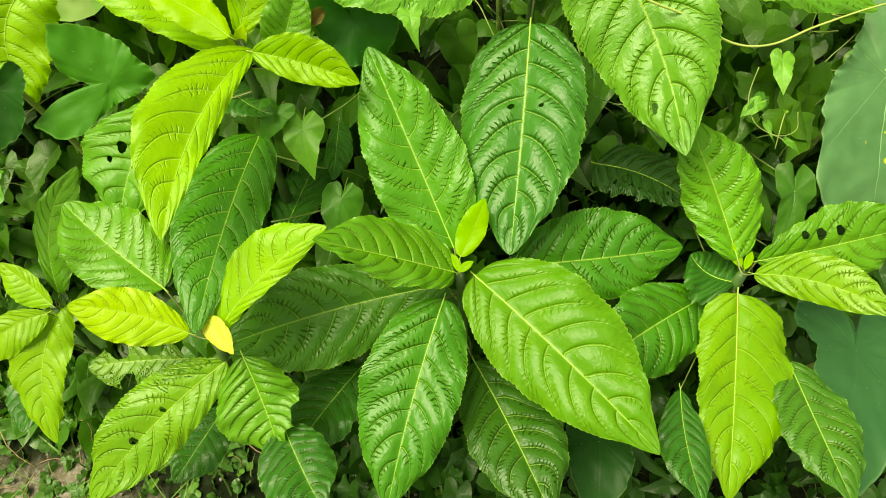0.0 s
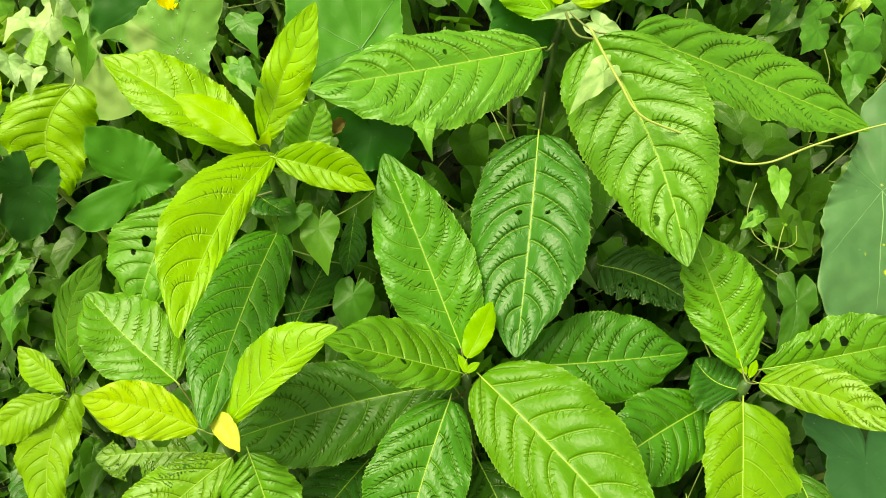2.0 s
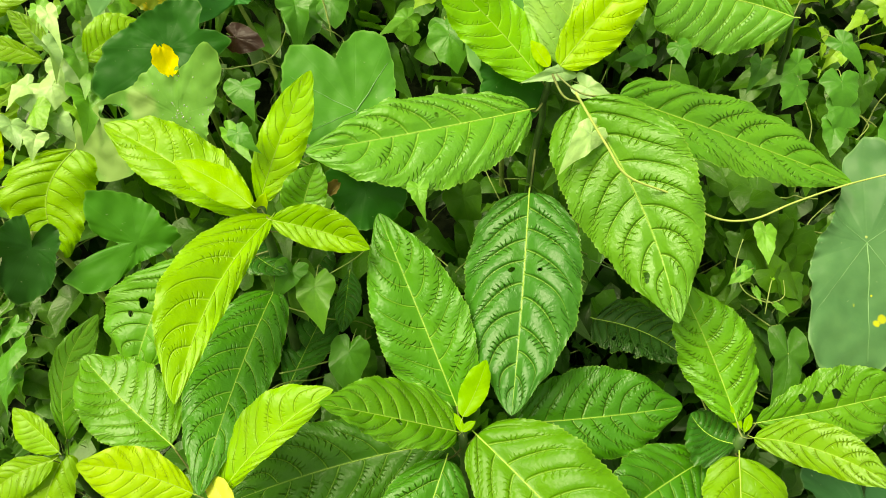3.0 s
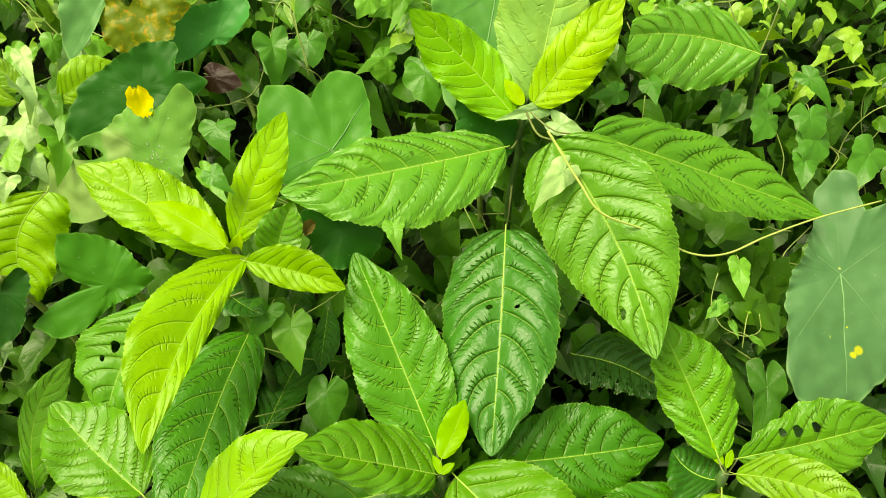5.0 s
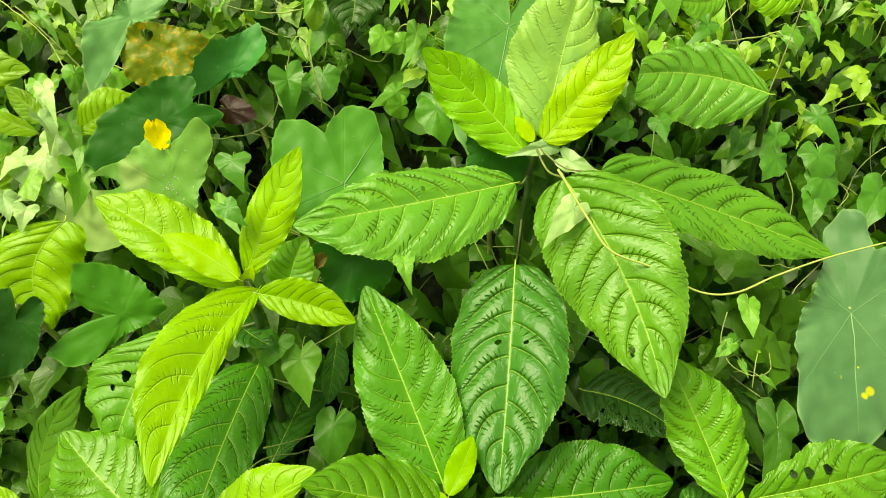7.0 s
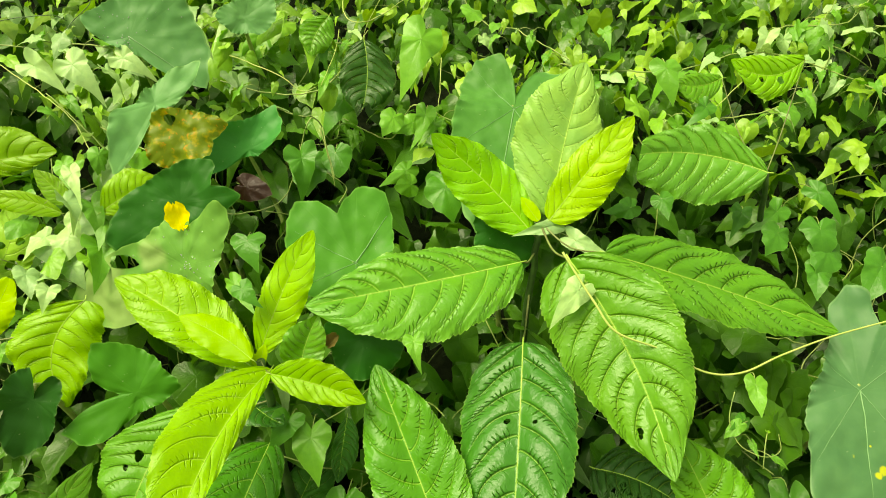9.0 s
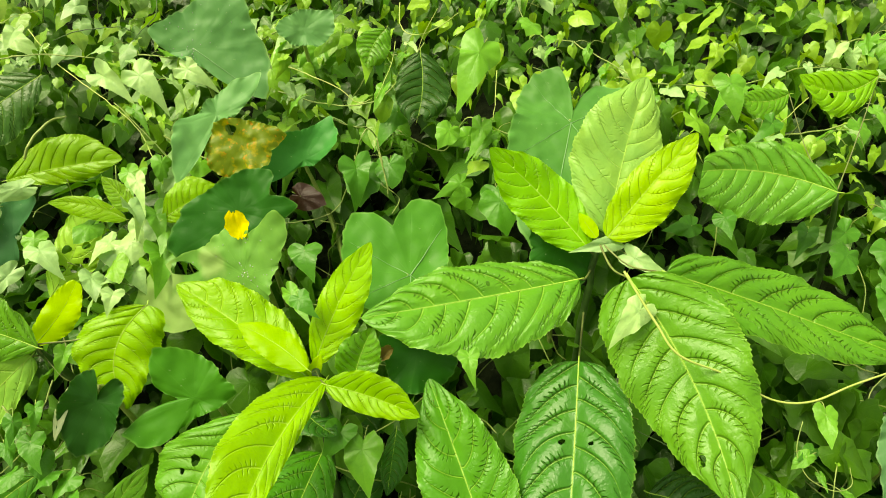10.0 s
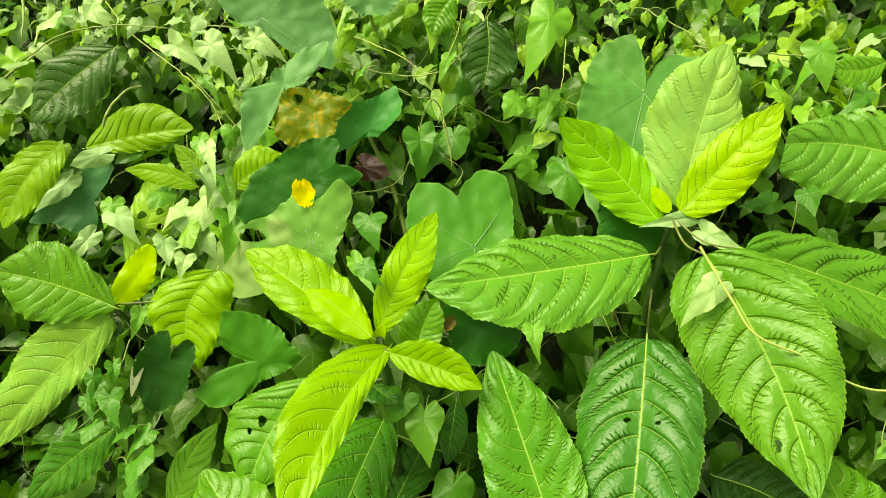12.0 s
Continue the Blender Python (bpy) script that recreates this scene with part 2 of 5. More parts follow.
def mesh_of(name, verts, faces, mat, uvs=None, smooth=True):
    me = bpy.data.meshes.new(name)
    me.from_pydata(verts, [], faces)
    me.materials.append(mat)
    if smooth:
        me.polygons.foreach_set("use_smooth", [True] * len(me.polygons))
    if uvs is not None:
        layer = me.uv_layers.new(name="UVMap")
        index = np.empty(len(me.loops), dtype=np.int32)
        me.loops.foreach_get("vertex_index", index)
        layer.data.foreach_set("uv", np.asarray(uvs, dtype=np.float32)[index].ravel())
    me.update()
    return me


def tube_mesh(name, points, radii, mat, sides=6):
    """A tapered round stem along a line of points."""
    pts = [Vector(p) for p in points]
    verts, faces = [], []
    ref = Vector((0.31, 0.52, 0.79))
    for i, p in enumerate(pts):
        d = (pts[min(i + 1, len(pts) - 1)] - pts[max(i - 1, 0)]).normalized()
        u = d.cross(ref).normalized()
        w = d.cross(u)
        for k in range(sides):
            a = 2 * math.pi * k / sides
            verts.append(p + float(radii[i]) * (u * math.cos(a) + w * math.sin(a)))
    for i in range(len(pts) - 1):
        for k in range(sides):
            q = (k + 1) % sides
            faces.append((i * sides + k, i * sides + q, (i + 1) * sides + q, (i + 1) * sides + k))
    faces.append(tuple(range(sides))[::-1])
    faces.append(tuple((len(pts) - 1) * sides + k for k in range(sides)))
    return mesh_of(name, verts, faces, mat)


def glide(points, n):
    """A smooth line through a few points."""
    pts = [Vector(p) for p in points]
    pts = [2 * pts[0] - pts[1], *pts, 2 * pts[-1] - pts[-2]]
    out = []
    for i in range(1, len(pts) - 2):
        for k in range(n):
            t = k / n
            a, b, c, d = pts[i - 1 : i + 3]
            out.append(0.5 * (2 * b + (c - a) * t + (2 * a - 5 * b + 4 * c - d) * t * t + (3 * b - a - 3 * c + d) * t**3))
    return out + [pts[-2]]


def facing(at, head, rise, roll):
    """A pose whose x runs along the leaf, z off its upper face. head: degrees to the left of +y; rise: up; roll: to the left."""
    h, r, q = radians(head), radians(rise), radians(roll)
    x = Vector((-math.sin(h) * math.cos(r), math.cos(h) * math.cos(r), math.sin(r)))
    flat = Vector((-math.cos(h), -math.sin(h), 0))
    up = x.cross(flat)
    z = up * math.cos(q) + flat * math.sin(q)
    y = z.cross(x)
    m = Matrix((x, y, z)).transposed().to_4x4()
    m.translation = at
    return m


def shrub(label):
    ob = new("shrub")
    return tagged(ob, label, "shrub", "broad-leaved shrubs")


LEAF_COUNT = [0]
CLEAR = []
STEMS = {}


def pierce(verts, faces, px, py, cx, cy, radius, seed, stretch=1.0, turn=0.0):
    """Eat an uneven hole through a blade and draw its rim clean; stretch: its length over its height, turned by some degrees."""
    co, si = math.cos(radians(turn)), math.sin(radians(turn))
    dx, dy = ((px - cx) * co + (py - cy) * si) / stretch, (py - cy) * co - (px - cx) * si
    ang, far = np.arctan2(dy, dx), np.hypot(dx, dy) + 1e-9
    rim = radius * (1 + 0.17 * np.sin(2 * ang + seed) + 0.09 * np.sin(3 * ang + 2 * seed) + 0.04 * np.sin(7 * ang + seed))
    inside = far < rim
    faces = faces[~inside[faces].all(1)]
    push = np.where(inside, rim / far - 1, 0.0)
    verts[:, 0] += (dx * stretch * co - dy * si) * push
    verts[:, 1] += (dx * stretch * si + dy * co) * push
    return faces


def leaf(plant, at, head, rise, roll, length, width, arch=0.0, bend=0.0, belly=0.5, off=0.0, tone=MID, fold=0.18, quilt=1.0,
         holes=(), blunt=0.0, curl=0.0, stalk=0.008, label="", bites=(), skin=None, lace=(), point=0.2):
    """One quilted, finely toothed leaf with its midrib. holes: (along, across, radius in metres); bites: the same at the margin; lace: (from, to, side) eaten to the veins."""
    LEAF_COUNT[0] += 1
    seed = LEAF_COUNT[0] * 7.31
    ns, nv = 180, 34
    if length < 0.13:
        ns, nv = 80, 20
    if holes or bites or lace:
        ns, nv = 200, 52
    power = math.log(0.5) / math.log(belly)
    s = np.linspace(0, 1, ns + 1)[:, None]
    v = np.linspace(-1, 1, nv + 1)[None, :]
    a = np.abs(v)
    prof = np.sin(np.pi * np.clip(s, 0.0, 1) ** power).clip(0) ** (0.52 + point * s)
    tip = np.clip((s - 0.82) / 0.18, 0, 1)
    prof = prof * (1 - 0.13 * tip * (1 - tip) * 4 * (1 - blunt)) + blunt * 0.55 * np.clip((s - 0.5) / 0.5, 0, 1) ** 3
    prof = np.maximum(prof, 0.012 * (1 - s))
    # uneven side veins, set by turns left and right; the margin bulges between them
    wob = 0.008 * np.sin(11 * s + seed) + 0.006 * np.sin(23 * s + 2 * seed + 2 * np.sign(v)) + 0.006 * np.sin(7 * v + seed) * a
    phase = VEINS * (s + wob - 0.06 * a - 0.18 * a * a) + 0.45 * (v > 0)
    cell = np.abs(np.sin(np.pi * phase))
    teeth = 40 if length > 0.13 else 26
    saw = ((s * teeth + 0.1 * np.sin(seed) + 0.4 * np.sin(s * 13 + seed)) % 1.0)
    ragged = 1 + 0.034 * (saw - 0.5) * np.sign(prof) + 0.018 * np.sin(s * 17 + seed + v) + 0.012 * np.sin(s * 41 + 2 * seed) + 0.022 * quilt * (cell - 0.6)
    # near the margin only
    edge = 1 + (ragged - 1) * a**6
    half = np.where(v < 0, width / 2 - off * length, width / 2 + off * length)
    half = np.clip(half, 0.25 * width, 0.75 * width)
    y = v * half * prof * edge
    mid = 4 * s * (1 - s)
    x = s * length + 0.0 * v
    # the quilt: each panel swells slowly from one vein and drops sharply to the next
    fade = np.clip((1 - a) / 0.22, 0, 1) * np.clip(prof * 2.2, 0, 1) * np.clip((1 - s) / 0.16, 0, 1)
    step = (phase % 1.0 - 0.5) * np.clip(cell * 5, 0, 1)
    z = quilt * width / 0.12 * (0.003 * (1 - np.exp(-5 * cell)) + 0.0006 * cell**2 + 0.0026 * step) * fade * np.clip(a * 5, 0.0, 1)
    z = z + fold * (np.sqrt(a * a + 0.01) - 0.1) * np.abs(half) * prof
    # drooping margins and slow waves
    small = min(1, width / 0.1) ** 1.5
    z = z - 0.16 * np.abs(half) * prof * a**3
    z = z + 0.006 * small * np.sin(s * 9 + seed + 2.4 * v) * a * prof + 0.003 * small * np.sin(s * 27 + seed * 1.7) * a**2 * np.sign(v + 1e-6) * prof
    z = z + 0.0022 * small * np.sin(np.pi * 2 * phase + 0.6) * a**4 * np.clip(prof * 2, 0, 1)
    z = z + curl * length * np.clip(s - 0.6, 0, 1) ** 2
    z = z + arch * length * mid
    y = y + bend * length * mid
    verts = np.stack([x, y, z], -1).reshape(-1, 3)
    grid = np.arange((ns + 1) * (nv + 1)).reshape(ns + 1, nv + 1)
    faces = np.stack([grid[:-1, :-1], grid[1:, :-1], grid[1:, 1:], grid[:-1, 1:]], -1).reshape(-1, 4)
    for low, high, turn in lace:
        gone = (s > low) & (s < high) & (v * turn > 0.38 + 0.12 * np.sin(31 * s)) & (cell > 0.45 + 0.25 * np.sin(50 * s + 9 * v)) & (np.sin(70 * a + 5 * np.sin(40 * s)) > -0.8)
        faces = faces[~gone.reshape(-1)[faces].all(1)]
    flat_y = (v * half * prof + 0 * s).reshape(-1)
    for along, across, radius in (*holes, *bites):
        faces = pierce(verts, faces, x.reshape(-1) + 0.0, flat_y, along * length, across * width / 2, radius, seed)
    uvs = np.stack([s + wob, (v + 1) / 2 + 0 * s], -1).reshape(-1, 2)
    skin = skin or (BUD if quilt < 0.2 else YOUNG if tone[0] > 0.15 else FULL if tone[0] > 0.08 else SHRUB)
    ob = link("leaf", mesh_of("leaf", verts.tolist(), faces.tolist(), skin, uvs), plant, label)
    ob.color = (*tone, 1)
    ob.matrix_world = facing(Vector(at), head, rise, roll)
    CLEAR.extend((*(ob.matrix_world @ Vector((u * length, 0, 0.012))), 0.42 * width) for u in (0.2, 0.4, 0.6, 0.8))
    steps = np.linspace(-stalk / length, 0.965, 26)
    line = []
    for u in steps:
        k = max(u, 0)
        line.append((u * length, bend * length * 4 * k * (1 - k), arch * length * 4 * u * (1 - u) + curl * length * max(u - 0.6, 0) ** 2 + 0.0002))
    thick = 0.0009 * (width / 0.12) ** 0.7
    radii = [thick * (1.0 - 0.85 * max(u, 0) ** 0.7) for u in steps]
    link("midrib", tube_mesh("midrib", line, radii, RIB, 6), ob)
    start = Vector(at)
    near = min(STEMS.get(plant.name, ()), key=lambda p: (p - start + Vector((0, 0, 0.02))).length, default=None)
    if near is not None and 0.008 < (near - start).length < 0.24:
        low = (near + start) / 2 - Vector((0, 0, 0.12 * (near - start).length))
        back = ob.matrix_world.inverted()
        joint = [back @ p for p in glide([start, low, near], 6)]
        link("petiole", tube_mesh("petiole", joint, [thick * (1.3 + 0.4 * i / 12) for i in range(len(joint))], PETIOLE, 6), ob)
    return ob


def stem_to(plant, points, r0, r1):
    line = glide(points, 8)
    n = len(line) - 1
    line = [p + Vector((noise.noise(p * 30) * 0.004, noise.noise(p * 30 + Vector((9, 0, 0))) * 0.004, 0)) for p in line]
    STEMS.setdefault(plant.name, []).extend(line)
    return link("stem", tube_mesh("stem", line, [r0 + (r1 - r0) * i / n for i in range(n + 1)], STEM, 8), plant)


def arrow(length, width, lobe, lobe_at=148):
    """Outline radii of a broad arrow-shaped blade, every 20 degrees from the tip."""
    half = width / 2
    oval = [length * half / math.hypot(half * math.cos(radians(k)), length * math.sin(radians(k))) for k in (20, 40, 60, 80)]
    side = [length, oval[0] * 0.97, oval[1] * 1.05, oval[2] * 1.08, oval[3]]
    back = [lobe * (1 - 0.0045 * abs(k - lobe_at)) + 0.25 * max(half - lobe, 0) * (k < 125) for k in (100, 120, 140, 160)]
    return [r / length for r in side + back + [0.2 * lobe] + back[::-1] + side[:0:-1]]


def taro_mesh(length, reach, seed, cup=0.12, wave=0.005, nr=34, na=180, tears=(), spots=(), rust=0.0, crumple=1.0, drape=0.0, pale=()):
    """A broad soft blade round its stalk, tip along +x. reach: outline radii at even turns."""
    th = np.linspace(-math.pi, math.pi, na + 1)[:, None]
    rr = np.linspace(0.0, 1, nr + 1)[None, :]
    knots = np.degrees(np.linspace(-2 * math.pi, 4 * math.pi, 3 * len(reach) + 1))
    line = np.interp(np.linspace(-360, 720, 2161), knots, [*reach, *reach, *reach, reach[0]])
    kernel = np.hanning(9) / np.hanning(9).sum()
    line = np.convolve(np.pad(line, 4, "edge"), kernel, "valid")
    radius = length * np.interp(np.degrees(th) % 360, np.linspace(-360, 720, 2161), line)
    radius = radius * (1 + 0.012 * np.sin(9 * th + seed) + 0.012 * np.sin(23 * th + 2 * seed) + 0.006 * np.sin(51 * th + seed))
    x, y = radius * rr * np.cos(th), radius * rr * np.sin(th)
    z = cup * y * y / length + 0.3 * cup * np.clip(-x, 0, None) ** 2 / length - drape * np.clip(x, 0, None) ** 2 / length
    z = z + wave * rr**2 * np.sin(4 * th + seed) + 0.35 * wave * rr**9 * np.sin(13 * th + 2 * seed) + 0.25 * wave * rr**12 * np.sin(31 * th + seed)
    ripple = [noise.noise(Vector((p * 17 + seed, q * 17, seed))) + 0.5 * noise.noise(Vector((p * 45, q * 45 + seed, seed))) for p, q in zip(x.ravel(), y.ravel())]
    z = z + 0.005 * crumple * np.array(ripple).reshape(z.shape) * np.clip(rr * 3, 0, 1)
    # sunken main veins at uneven angles
    veins = [0.12 * math.sin(seed), 0.7 + 0.15 * math.sin(2 * seed), 1.5 + 0.2 * math.sin(3 * seed), 2.3 + 0.15 * math.sin(5 * seed), -0.75 + 0.15 * math.sin(7 * seed), -1.55 + 0.2 * math.sin(4 * seed), -2.35 + 0.15 * math.sin(6 * seed)]
    for k in veins:
        z = z - 0.0003 * np.exp(-((np.angle(np.exp(1j * (th - k))) * rr * length / 0.0045) ** 2)) * np.clip(rr * 4, 0, 1)
    verts = np.stack([x, y, z], -1).reshape(-1, 3)
    grid = np.arange((na + 1) * (nr + 1)).reshape(na + 1, nr + 1)
    faces = np.stack([grid[:-1, :-1], grid[:-1, 1:], grid[1:, 1:], grid[1:, :-1]], -1).reshape(-1, 4)
    for tear in tears:
        faces = pierce(verts, faces, verts[:, 0] + 0.0, verts[:, 1] + 0.0, *tear[:3], seed, *tear[3:])
    # vein fans by angle, spaced unevenly
    turn = (th / math.pi + 1) / 2 + 0.014 * np.sin(3 * th + seed) + 0.009 * np.sin(7 * th + 2 * seed) + 0.006 * rr * np.sin(5 * th + seed)
    uvs = np.stack([turn + 0 * rr, rr + 0 * th], -1).reshape(-1, 2)
    me = mesh_of("taro_blade", verts.tolist(), faces.tolist(), TARO, uvs)
    sick = np.zeros(len(verts))
    for sx, sy, sr in spots:
        sick = np.maximum(sick, np.clip(1.4 - np.hypot(verts[:, 0] - sx, verts[:, 1] - sy) / sr, 0, 1))
    me.attributes.new("yellowing", "FLOAT", "POINT").data.foreach_set("value", sick)
    worn = np.zeros(len(verts))
    for sx, sy, sr in pale:
        worn = np.maximum(worn, np.clip(1.4 - np.hypot(verts[:, 0] - sx, verts[:, 1] - sy) / sr, 0, 1))
    me.attributes.new("bleach", "FLOAT", "POINT").data.foreach_set("value", worn)
    me.attributes.new("rust", "FLOAT", "POINT").data.foreach_set("value", np.full(len(verts), rust))
    return me


def taro(label, at, head, rise, roll, length, reach, seed, tone, foot=None, ribs=(), **more):
    width = 1.6 * length * sum(reach) / len(reach)
    ob = tagged(new("taro_leaf"), label, "taro leaf", "taro leaves")
    blade = link("blade", taro_mesh(length, reach, seed, **more), ob)
    blade.color = (*tone, 1)
    m = facing(Vector(at), head, rise, roll)
    blade.matrix_world = m
    nr = more.get("nr", 34)
    na = len(blade.data.vertices) // (nr + 1) - 1
    for turn in ribs:
        row = round((turn + math.pi) / (2 * math.pi) * na) * (nr + 1)
        line = [blade.data.vertices[row + k].co + Vector((0, 0, 0.0003)) for k in range(0, int(0.93 * nr), 2)]
        link("vein", tube_mesh("vein", line, [0.0011 * (1 - 0.8 * k / len(line)) * (1.0 if turn == 0 else 0.5) for k in range(len(line))], NERVE, 6), blade, "pale raised vein")
    CLEAR.extend((*(m @ Vector((u * length, v * width, 0.02))), 0.3 * width) for u in (-0.3, 0.05, 0.4, 0.7) for v in (-0.25, 0.25))
    foot = foot or (at[0] + 0.03, at[1] + 0.12, at[2] - 0.55)
    low = m @ Vector((-0.01, 0, -0.03))
    line = glide([foot, (Vector(foot) + low) / 2 + Vector((0, 0.03, 0)), low, m @ Vector((0.004, 0, -0.0045))], 6)
    link("stalk", tube_mesh("stalk", line, [0.007 - 0.0045 * i / (len(line) - 1) for i in range(len(line))], STALK, 8), ob)
    return ob


def scrap(parent, name, at, head, rise, roll, length, width, tone, cup, label=""):
    """A small torn, cupped piece of leaf."""
    n = 14
    verts, uvs = [], []
    for i in range(n + 1):
        u = i / n
        half = 0.5 * width * math.sin(math.pi * min(0.08 + 0.86 * u, 0.97)) ** 0.6 * (1 + 0.08 * math.sin(17 * u))
        for k in range(n + 1):
            w = 2 * k / n - 1
            verts.append((u * length + 0.05 * length * math.sin(9 * w), w * half, cup * width * w * w + 0.25 * length * u * u + 0.03 * width * math.sin(11 * u + 4 * w)))
            uvs.append((u, k / n))
    faces = [(i * (n + 1) + k, (i + 1) * (n + 1) + k, (i + 1) * (n + 1) + k + 1, i * (n + 1) + k + 1) for i in range(n) for k in range(n)]
    ob = link(name, mesh_of(name, verts, faces, BUD, uvs), parent, label)
    ob.color = (*tone, 1)
    ob.matrix_world = facing(Vector(at), head, rise, roll)
    return ob


def dew(plant, count, seed, sizes=(0.0006, 0.0015)):
    """Beads of water that lie on a taro blade."""
    blade = next(c for c in plant.children if c.name.startswith("blade"))
    pick = random.Random(seed)
    verts, faces = [], []
    pts = [v.co.copy() for v in blade.data.vertices]
    middle = pick.choice(pts)
    while len(verts) < count * 25:
        p = pick.choice(pts)
        if (p - middle).length > 0.02 + 0.12 * pick.random():
            continue
        rad, k = pick.uniform(*sizes), len(verts)
        for i in range(4):
            for j in range(6):
                e, q = i * math.pi / 8, j * math.pi / 3 + i * 0.5
                verts.append((p.x + rad * math.cos(e) * math.cos(q), p.y + rad * math.cos(e) * math.sin(q), p.z + 0.8 * rad * math.sin(e)))
        verts.append((p.x, p.y, p.z + 0.8 * rad))
        for i in range(3):
            for j in range(6):
                m = (j + 1) % 6
                faces.append((k + 6 * i + j, k + 6 * i + m, k + 6 * i + 6 + m, k + 6 * i + 6 + j))
        faces += [(k + 18 + j, k + 18 + (j + 1) % 6, k + 24) for j in range(6)]
    return tagged(link("water_drops", mesh_of("water_drops", verts, faces, WATER), blade), "clear beads of water", kind="stuff")


HEART_TURN = (0, 10, 22, 45, 70, 100, 130, 152, 168, 180)
HEART_REACH = (
    (1.0, 0.84, 0.74, 0.66, 0.62, 0.6, 0.57, 0.5, 0.36, 0.2),
    (1.12, 0.8, 0.63, 0.5, 0.46, 0.48, 0.52, 0.5, 0.34, 0.2),
    (1.0, 0.83, 0.7, 0.57, 0.48, 0.42, 0.38, 0.35, 0.32, 0.3),
    (1.18, 0.8, 0.6, 0.44, 0.4, 0.46, 0.54, 0.52, 0.36, 0.22),
)


def heart_mesh(size, seed, n=9, rings=3):
    """A small heart-shaped vine leaf, tip along +x, stalk end at the origin; the blade swells between its veins."""
    rng = np.random.RandomState(seed)
    verts, faces, uvs = [], [], []
    na = 2 * n
    droop, fold = rng.uniform(0.1, 0.8), rng.uniform(-0.15, 0.6)
    slim, lean, twist = rng.uniform(0.72, 1.02), rng.uniform(-0.5, 0.5), rng.uniform(-0.25, 0.25)
    for i in range(na + 1):
        t = -math.pi + 2 * math.pi * i / na
        r = float(np.interp(abs(math.degrees(t)), HEART_TURN, HEART_REACH[seed % 4])) * (1 + 0.045 * math.sin(5 * t + seed) + 0.025 * math.sin(8 * t + 2 * seed) + 0.014 * math.sin(13 * t + seed))
        swell = abs(math.sin(4 * (t + math.pi))) ** 0.7
        for k in range(rings + 1):
            q = k / rings
            x, y = r * q * math.cos(t), r * q * math.sin(t) * slim
            y += twist * max(x, 0) ** 2
            z = fold * abs(y) - droop * max(x, 0) ** 2 * 0.8 - 0.3 * y * y + 0.055 * math.sin(4 * t + seed) * q * q + 0.03 * math.sin(9 * t + 3 * seed) * q * q + lean * y * x
            z += 0.016 * swell * q * (1.1 - q)
            verts.append(((x + 0.32) * size, y * size, z * size))
            uvs.append((i / na, q))
    for i in range(na):
        for k in range(rings):
            p, w = i * (rings + 1) + k, (i + 1) * (rings + 1) + k
            faces.append((p, p + 1, w + 1, w) if k else (p, p + 1, w + 1))
    return verts, faces, uvs


# ---- ground and bank ----
def bank(x, y):
    """Height of the soil: level by the path, then a bank that climbs away from it."""
    t = min(max((y - 0.3) / 1.2, 0), 1)
    z = 0.12 + 0.46 * t * t * (3 - 2 * t) + 0.36 * min(max(y - 1.2, 0), 1.8)
    z += 0.05 * noise.noise(Vector((x * 2, y * 2, 0))) + 0.012 * noise.noise(Vector((x * 14, y * 14, 3)))
    return z


def canopy(x, y):
    """Height of the leafy surface of the vines over the bank."""
    t = [(0.3, 0.35), (0.63, 0.58), (0.9, 0.78), (1.2, 0.9), (1.35, 1.0), (1.7, 1.16), (2.3, 1.42), (3.2, 1.75), (9, 2.2)]
    for (a, p), (b, q) in zip(t, t[1:]):
        if y <= b:
            k = max(y - a, 0) / (b - a)
            low = 0.28 * min(max((-0.38 - x) / 0.15, 0), 1) * min(max((0.95 - y) / 0.2, 0), 1)
            return p + (q - p) * k - low + 0.06 * noise.noise(Vector((x * 3.1, y * 3.1, 7)))
    return 2.2


def spread(a, b, n):
    return [a + (b - a) * i / n for i in range(n + 1)]


xs = [-400, -80, -20, -8, -4] + spread(-2.6, 2.6, 104) + [4, 8, 20, 80, 400]
ys = [-400, -80, -20, -6, -2] + spread(-1.0, 3.4, 88) + [5, 8, 20, 80, 400]
verts = [(x, y, bank(x, y)) for y in ys for x in xs]
nx = len(xs)
faces = [(j * nx + i, j * nx + i + 1, (j + 1) * nx + i + 1, (j + 1) * nx + i) for j in range(len(ys) - 1) for i in range(nx - 1)]
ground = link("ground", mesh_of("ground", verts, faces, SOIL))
tagged(ground, "grey-brown gritty soil bank under the plants", "ground", kind="structure")

# ---- shrubs ----
shrub_a = shrub("broad-leaved shrub with glossy dark quilted leaves in a full rosette")
stem_to(shrub_a, [(0.03, 0.52, 0.1), (0.035, 0.5, 0.35), (0.02, 0.487, 0.625)], 0.011, 0.006)
leaf(shrub_a, (-0.117, 0.459, 0.44), 148.0, 0.0, 0.0, 0.148, 0.099, arch=0.0, bend=-0.018, belly=0.51, off=0.001, tone=DARK)
leaf(shrub_a, (-0.252, 0.648, 0.5), -10.5, 0.0, -0.0, 0.219, 0.084, arch=0.0, bend=0.006, belly=0.52, off=-0.003, tone=DARK)
leaf(shrub_a, (-0.166, 0.812, 0.6), -177.5, 0.0, -0.0, 0.136, 0.042, arch=0.0, bend=-0.002, belly=0.5, off=0.032, tone=DARK)
leaf(shrub_a, (0.004, 0.5, 0.581), 105.2, -5.1, 30.9, 0.291, 0.133, arch=-0.083, bend=-0.032, belly=0.59, off=0.013, tone=(0.05, 0.2, 0.014))
